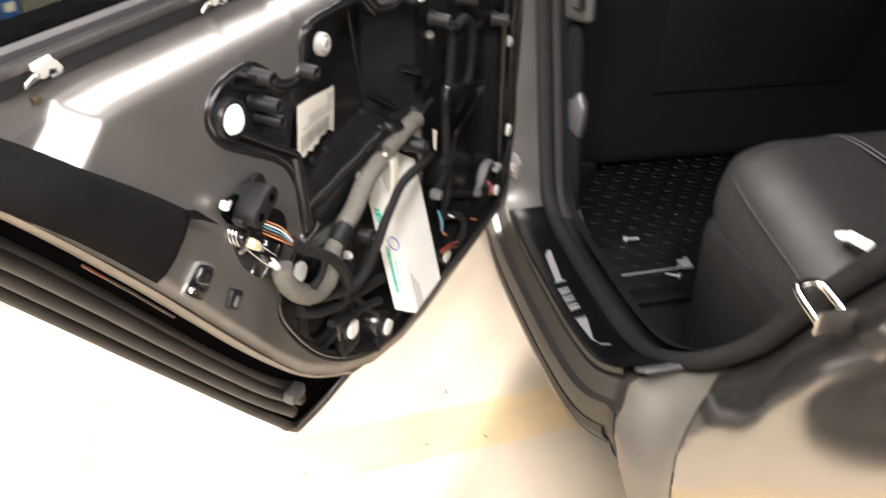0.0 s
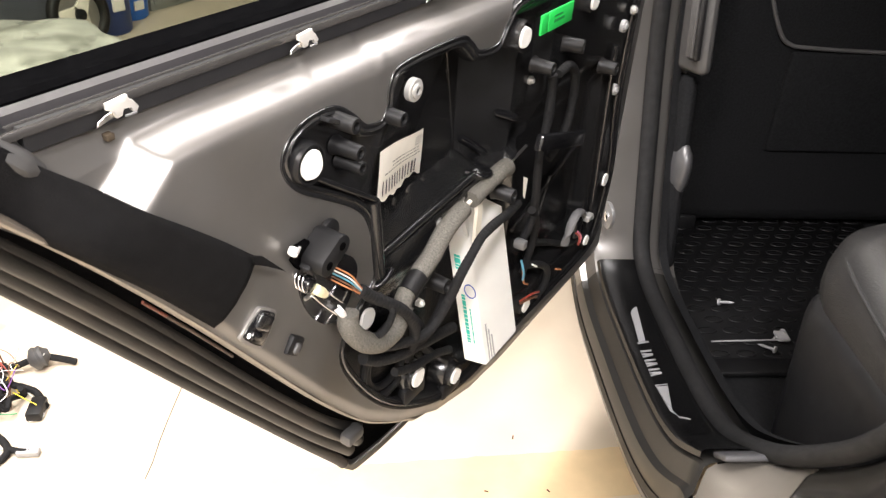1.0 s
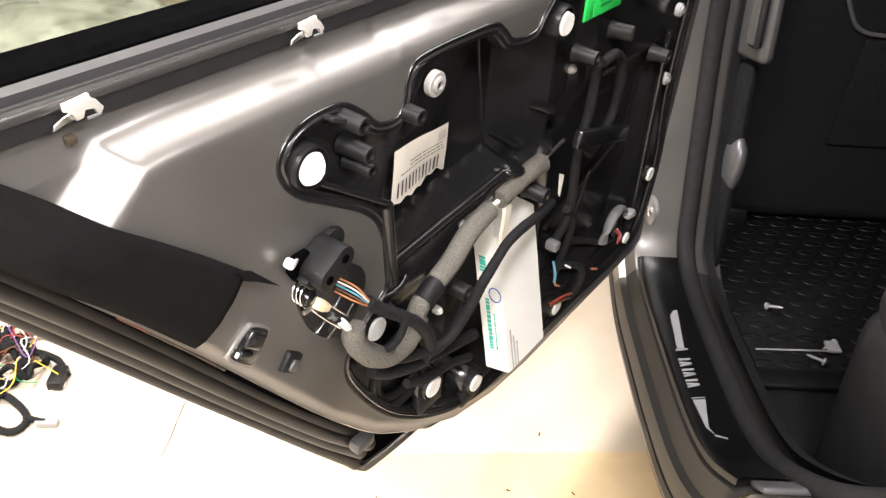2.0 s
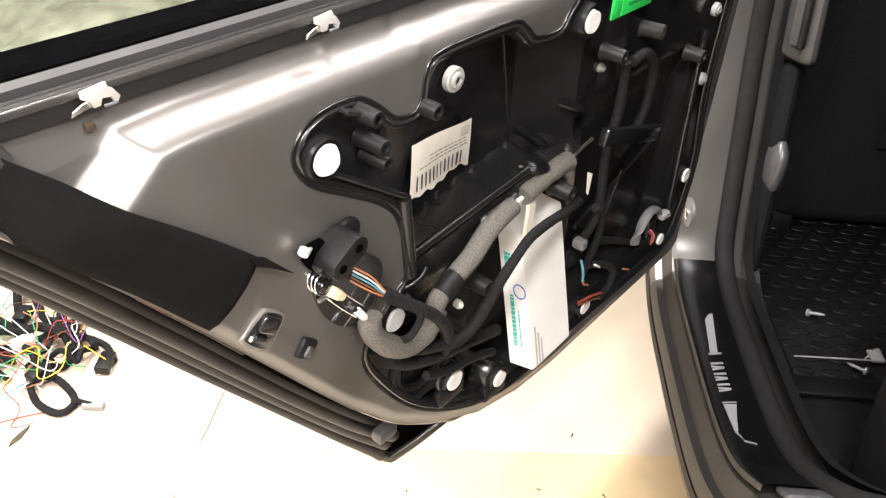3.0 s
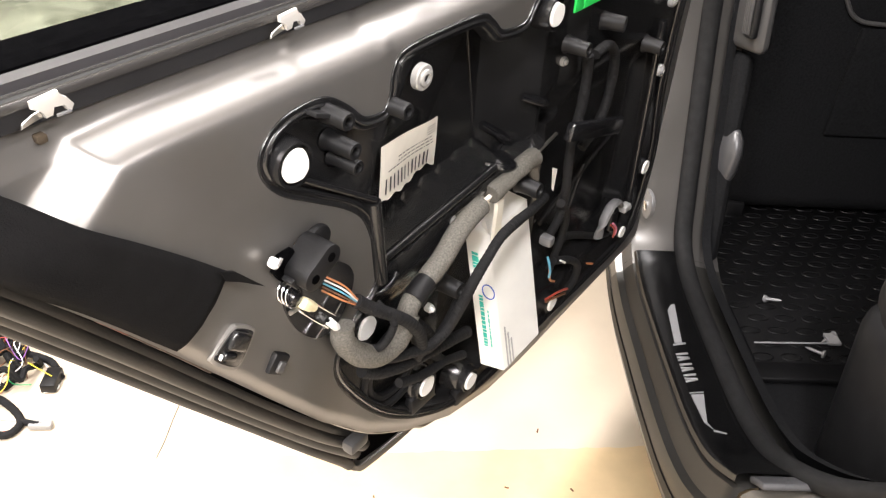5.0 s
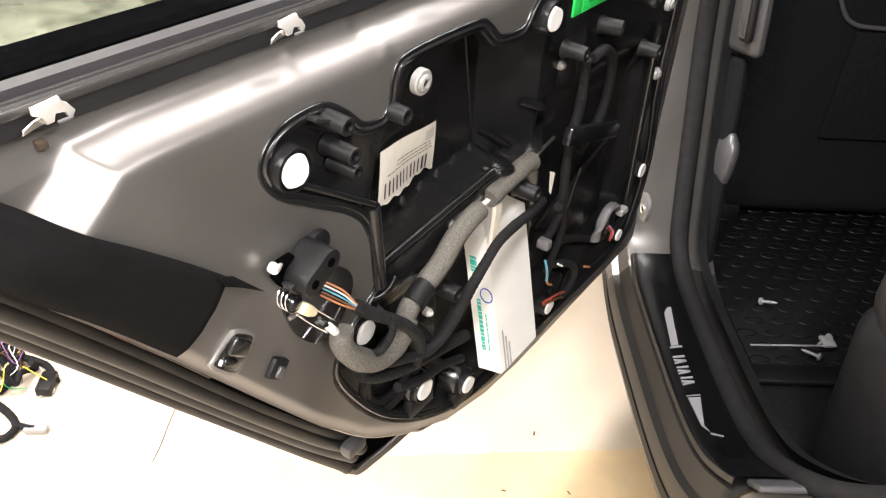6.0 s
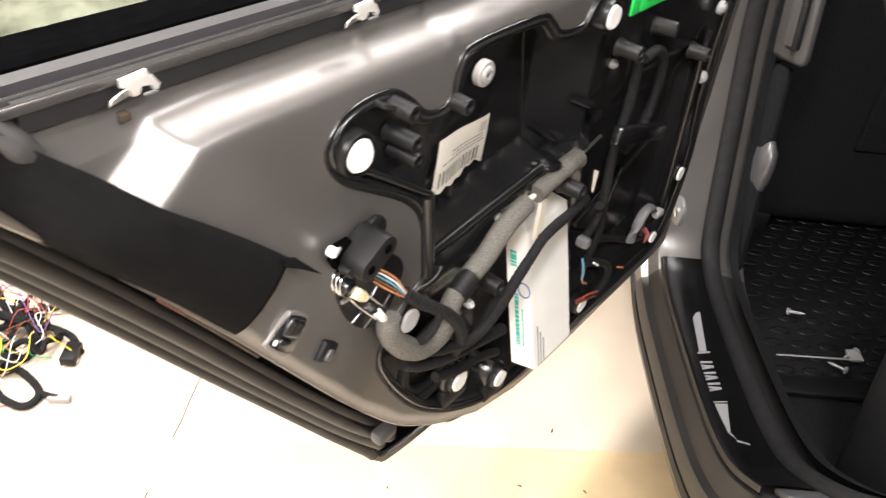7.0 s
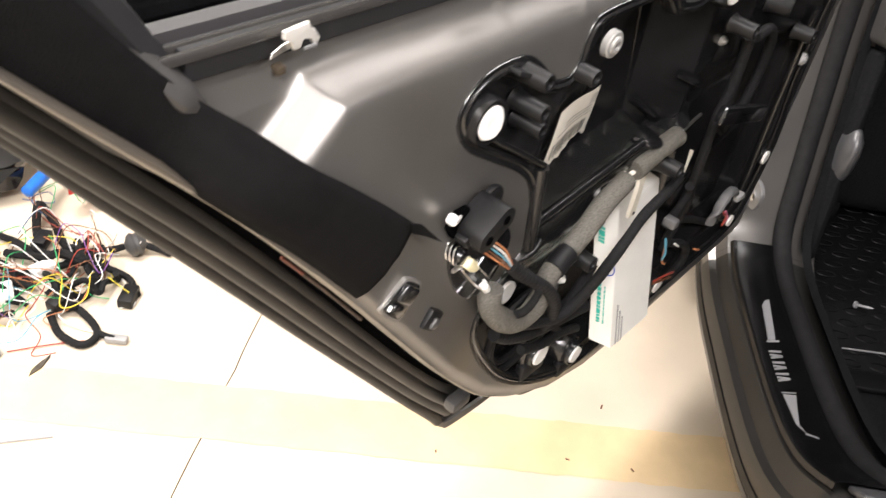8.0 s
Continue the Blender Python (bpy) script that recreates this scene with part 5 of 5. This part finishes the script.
for x, y, l, turn in ((-0.029, 0.070, 0.005, 20), (-0.106, -0.046, 0.004, 70), (-0.173, 0.045, 0.004, 110), (-0.33, 0.21, 0.003, 50)):
    crumb(x, y, l, turn)
tagged(part("dry_scrap", prism(bmesh.new(), [(-0.03, -0.004), (0.0, -0.008), (0.028, 0.002), (0.038, 0.008), (0.012, 0.008), (-0.014, 0.007)], 0.001, 0.007, 0.002, Matrix.Translation((-0.716, 0.795, 0.0)) @ Matrix.Rotation(radians(15), 4, "Z") @ Matrix.Rotation(radians(-90), 4, "X") @ Matrix.Diagonal((0.8, -0.6, 0.7, 1))), material("dry_leaf", (0.055, 0.045, 0.03), 0.8, 0.0, 0.4, 120)), "dry brown scrap lying on the floor", "debris")
tagged(part("wire_offcut", tube(bmesh.new(), [(-0.90, 0.72, 0.002), (-0.84, 0.69, 0.003), (-0.77, 0.645, 0.002)], 0.0016, 6), GREY_PLASTIC), "grey wire offcut on the floor", "wire")

pile = thing("wire_pile", "tangled pile of black and coloured car wiring on the floor", "wiring loom")
rng = random.Random(21)
PX, PY = -0.64, 1.04


def pile_wire(r, mat, spread, height, n=6, start=None, name="wire"):
    a = rng.random() * 6.28
    p = Vector(start or (PX + spread * 0.5 * math.cos(a) * rng.random(), PY + spread * 0.9 * (rng.random() - 0.5), 0.012))
    pts = [p.copy()]
    for _ in range(n):
        a += (rng.random() - 0.5) * 2.4
        p = p + Vector((math.cos(a), math.sin(a), 0)) * spread * (0.22 + 0.22 * rng.random())
        p.x += (PX - p.x) * 0.28
        p.y += (PY - p.y) * 0.22
        p.z = max(r + 0.001, rng.random() * height)
        pts.append(p.copy())
    part(name, tube(bmesh.new(), [tuple(q) for q in pts], r, 7, 7), mat, pile)


for k in range(13):
    pile_wire(0.004 + 0.005 * rng.random(), CLOTH_TAPE, 0.25, 0.05, 5, name="taped_cable")
for k in range(44):
    pile_wire(0.0010, WIRE[rng.choice(["red", "light_blue", "green", "white", "blue", "brown", "brown", "brown", "violet", "red", "orange", "yellow"])], 0.28, 0.08, 6)
for x, y, t in ((-0.62, 0.90, 20), (-0.68, 0.98, 70), (-0.52, 0.95, 110), (-0.56, 1.08, 40), (-0.70, 1.08, 150), (-0.60, 1.0, 0)):
    part("connector", box(bmesh.new(), (-0.022, 0.022), (-0.013, 0.013), (0.0, 0.022), Matrix.Translation((x, y, 0.012)) @ Matrix.Rotation(radians(t), 4, "Z"), bevel=0.003), rng.choice([MATT_BLACK, MATT_BLACK, WHITE_PLASTIC]), pile)
taped("taped_cable", [(-0.60, 1.00, 0.02), (-0.53, 0.97, 0.02), (-0.49, 0.90, 0.012), (-0.495, 0.86, 0.010), (-0.50, 0.84, 0.010)], 0.007, pile)
taped("taped_cable", [(-0.62, 0.92, 0.02), (-0.60, 0.86, 0.012), (-0.605, 0.80, 0.008), (-0.64, 0.79, 0.008), (-0.655, 0.84, 0.008), (-0.645, 0.89, 0.012)], 0.007, pile)
taped("taped_cable", [(-0.605, 0.80, 0.009), (-0.595, 0.775, 0.009), (-0.580, 0.757, 0.007)], 0.006, pile)
part("wire", tube(bmesh.new(), [(-0.50, 0.93, 0.012), (-0.502, 0.87, 0.014), (-0.515, 0.825, 0.006), (-0.54, 0.835, 0.004)], 0.0011, 6), WIRE["white"], pile)
part("wire", tube(bmesh.new(), [(-0.60, 0.93, 0.012), (-0.635, 0.88, 0.014), (-0.625, 0.84, 0.006), (-0.60, 0.80, 0.004)], 0.0013, 6), WIRE["white"], pile)
part("wire", tube(bmesh.new(), [(-0.63, 0.80, 0.004), (-0.68, 0.83, 0.004), (-0.74, 0.86, 0.004)], 0.0013, 6), WIRE["red"], pile)
part("connector", box(bmesh.new(), (-0.025, 0.025), (-0.014, 0.014), (0, 0.02), Matrix.Translation((-0.515, 0.845, 0.002)) @ Matrix.Rotation(radians(40), 4, "Z"), bevel=0.003), MATT_BLACK, pile)
part("connector", box(bmesh.new(), (-0.02, 0.02), (-0.008, 0.008), (0, 0.012), Matrix.Translation((-0.588, 0.765, 0.002)) @ Matrix.Rotation(radians(-50), 4, "Z"), bevel=0.003), GREY_PLASTIC, pile)
part("connector", box(bmesh.new(), (-0.03, 0.03), (-0.008, 0.008), (0, 0.014), Matrix.Translation((-0.775, 0.875, 0.002)) @ Matrix.Rotation(radians(-30), 4, "Z"), bevel=0.003), GREY_PLASTIC, pile)

grommet = thing("rubber_grommet", "dark grey rubber grommet on a cable end", "grommet")
part("bellows", lathe(bmesh.new(), [(0.008, -0.022), (0.014, -0.018), (0.022, -0.014), (0.026, -0.006), (0.022, 0.0), (0.024, 0.006), (0.016, 0.012), (0.010, 0.020)], Matrix.Translation((-0.43, 0.955, 0.026)) @ Matrix.Rotation(radians(80), 4, "Y") @ Matrix.Rotation(radians(20), 4, "X"), 20), GREY_DARK, grommet)
part("cable", tube(bmesh.new(), [(-0.52, 1.02, 0.008), (-0.47, 0.98, 0.016), (-0.43, 0.955, 0.026), (-0.40, 0.93, 0.014), (-0.385, 0.905, 0.008)], 0.007, 8), CLOTH_TAPE, grommet)
tagged(part("screwdriver", lathe(bmesh.new(), [(0.004, -0.06), (0.013, -0.055), (0.014, 0.05), (0.010, 0.06)], Matrix.Translation((-0.488, 1.205, 0.075)) @ Matrix.Rotation(radians(34), 4, "Z") @ Matrix.Rotation(radians(90), 4, "Y"), 16), BLUE_PLASTIC), "bright blue plastic screwdriver grip on the wire pile", "screwdriver")
tagged(part("red_cover", prism(bmesh.new(), [(-0.035, -0.02), (0.03, -0.025), (0.02, 0.025), (-0.02, 0.015)], 0.0, 0.02, 0.004, Matrix.Translation((-0.436, 1.15, 0.062)) @ Matrix.Rotation(radians(-90), 4, "X") @ Matrix.Diagonal((1, -1, 1, 1))), RED_PLASTIC), "bright red plastic cover on the wire pile", "plastic cover")
bag = thing("black_bag", "crumpled black plastic bag on the workshop floor", "bag")
bm = bmesh.new()
bmesh.ops.create_icosphere(bm, subdivisions=4, radius=1)
for v in bm.verts:
    d = 1 + 0.28 * noise.noise((v.co * 2.2)[:]) + 0.12 * noise.noise((v.co * 6)[:])
    v.co = Vector((v.co.x * 0.26 * d, v.co.y * 0.22 * d, max(0.0, v.co.z * 0.10 * d + 0.07)))
bmesh.ops.transform(bm, matrix=Matrix.Translation((-0.66, 1.46, 0.0)), verts=bm.verts)
part("bag_film", bm, GLOSS_BLACK, bag)

# ---- behind the door ----
def crate(name, x, y, z, mat, label, category, turn=0.0, bevel=0.01):
    c = thing(name, label, category)
    cx, cy = (x[0] + x[1]) / 2, (y[0] + y[1]) / 2
    m = Matrix.Translation((cx, cy, 0)) @ Matrix.Rotation(radians(turn), 4, "Z")
    part("body", box(bmesh.new(), (x[0] - cx, x[1] - cx), (y[0] - cy, y[1] - cy), z, m, bevel=bevel), mat, c)
    return c, m


box_thing, BM = crate("cardboard_box", (-0.28, 0.42), (1.15, 1.95), (0.0, 0.30), CARDBOARD, "brown cardboard box on the workshop floor", "box", 12, 0.004)
wrap = thing("bubble_wrap", "bundle of clear bubble wrap lying on a cardboard box", "packaging")
bm = bmesh.new()
bmesh.ops.create_icosphere(bm, subdivisions=5, radius=1)
for v in bm.verts:
    d = 1 + 0.22 * noise.noise((v.co * 1.8)[:]) + 0.08 * noise.noise((v.co * 5)[:]) + 0.03 * noise.noise((v.co * 14)[:])
    v.co = Vector((v.co.x * 0.37 * d, v.co.y * 0.46 * d, max(-0.02, v.co.z * 0.14 * d) + 0.322))
bmesh.ops.transform(bm, matrix=Matrix.Translation((-0.05, 1.48, 0.0)), verts=bm.verts)
part("film", bm, BUBBLE, wrap)

reel = thing("hand_wheel", "black rimmed wheel with a cream three-spoke hub", "wheel")
RM = Matrix.Translation((0.80, 2.46, 0.134)) @ Matrix.Rotation(radians(78), 4, "X") @ Matrix.Rotation(radians(20), 4, "Z")
bm = bmesh.new()
sweep(bm, [RM @ Vector((0.11 * math.cos(a), 0.11 * math.sin(a), 0)) for a in [2 * math.pi * k / 36 for k in range(36)]], circle(0.022, 10), up=Vector((0, 1, 0)), closed=True)
part("tyre", bm, RUBBER, reel)
part("disc", lathe(bmesh.new(), [(0.01, -0.012), (0.10, -0.012), (0.10, 0.0), (0.01, 0.0)], RM, 30), STEEL, reel)
for k in range(3):
    bm = bmesh.new()
    m = RM @ Matrix.Rotation(radians(120 * k + 30), 4, "Z")
    prism(bm, [(0.018, -0.03), (0.095, -0.012), (0.095, 0.012), (0.018, 0.03)], -0.008, 0.008, 0.003, m @ Matrix.Rotation(radians(90), 4, "X"))
    part("spoke", bm, CREAM_PLASTIC, reel)
part("hub", lathe(bmesh.new(), [(0.005, 0.0), (0.022, 0.0), (0.022, 0.02), (0.012, 0.024), (0.003, 0.024)], RM, 20), MATT_BLACK, reel)


def jug(x, y, h, r, mat, label):
    j = thing("oil_jug", label, "jug", "jugs by the wall")
    m = Matrix.Translation((x, y, 0)) @ Matrix.Diagonal((1, 0.7, 1, 1))
    part("jug_body", lathe(bmesh.new(), [(r * 0.9, 0.0), (r, 0.01), (r, h * 0.72), (r * 0.85, h * 0.82), (r * 0.35, h * 0.92), (r * 0.3, h * 0.93)], m, 24), mat, j)
    part("cap", lathe(bmesh.new(), [(r * 0.34, h * 0.92), (r * 0.36, h), (r * 0.1, h)], m, 16), MATT_BLACK, j)
    part("jug_label", box(bmesh.new(), (-r * 0.36, r * 0.30), (-r * 0.74, -r * 0.64), (h * 0.28, h * 0.52), Matrix.Translation((x, y, 0)), bevel=0.002), PAPER, j, "white printed label")


jug(1.00, 2.54, 0.36, 0.085, BLUE_DARK, "dark blue oil jug with a white label")
jug(1.18, 2.64, 0.16, 0.075, BLUE_PLASTIC, "bright blue plastic jug on the floor")
BOX_GREY = material("grey_blue_plastic", (0.085, 0.095, 0.12), 0.45, 0.0, 0.15, 12, 0.05, 120)
chest, _ = crate("storage_box", (0.20, 1.22), (2.85, 3.2), (0.0, 0.50), BOX_GREY, "grey-blue plastic storage box against the wall", "box")
part("lid", box(bmesh.new(), (0.19, 1.23), (2.83, 3.21), (0.50, 0.54), bevel=0.012), BOX_GREY, chest)
cab, _ = crate("steel_cabinet", (1.28, 1.70), (2.64, 3.1), (0.0, 1.4), CABINET, "grey painted steel workshop cabinet", "cabinet", 0, 0.008)
part("cabinet_door", box(bmesh.new(), (1.295, 1.685), (2.625, 2.64), (0.03, 1.36), bevel=0.004), CABINET, cab)
tagged(part("paper_notice", box(bmesh.new(), (1.315, 1.43), (2.621, 2.6235), (0.075, 0.17)), PAPER, None, smooth=False), "white paper notice stuck on the cabinet", "notice")
sack, _ = crate("green_bin", (-0.62, -0.25), (1.75, 2.1), (0.0, 0.30), GREEN_PLASTIC, "green plastic bin behind the door", "bin", 20, 0.02)
# unseen housings, one added on the ceiling over each lamp
for x, y, l in ((-1.0, 1.25, 1.5), (0.95, 0.0, 2.6), (-2.3, -0.9, 1.5), (-0.6, -2.3, 1.5), (-2.9, -0.25, 1.5)):
    lamp = thing("unseen_luminaire", "white ceiling luminaire, unseen, added over a lamp", "ceiling lamp", "ceiling lamps")
    part("housing", box(bmesh.new(), (x - l / 2 - 0.03, x + l / 2 + 0.03), (y - 0.20, y + 0.20), (2.765, 2.9), bevel=0.01), WHITE_PLASTIC, lamp)
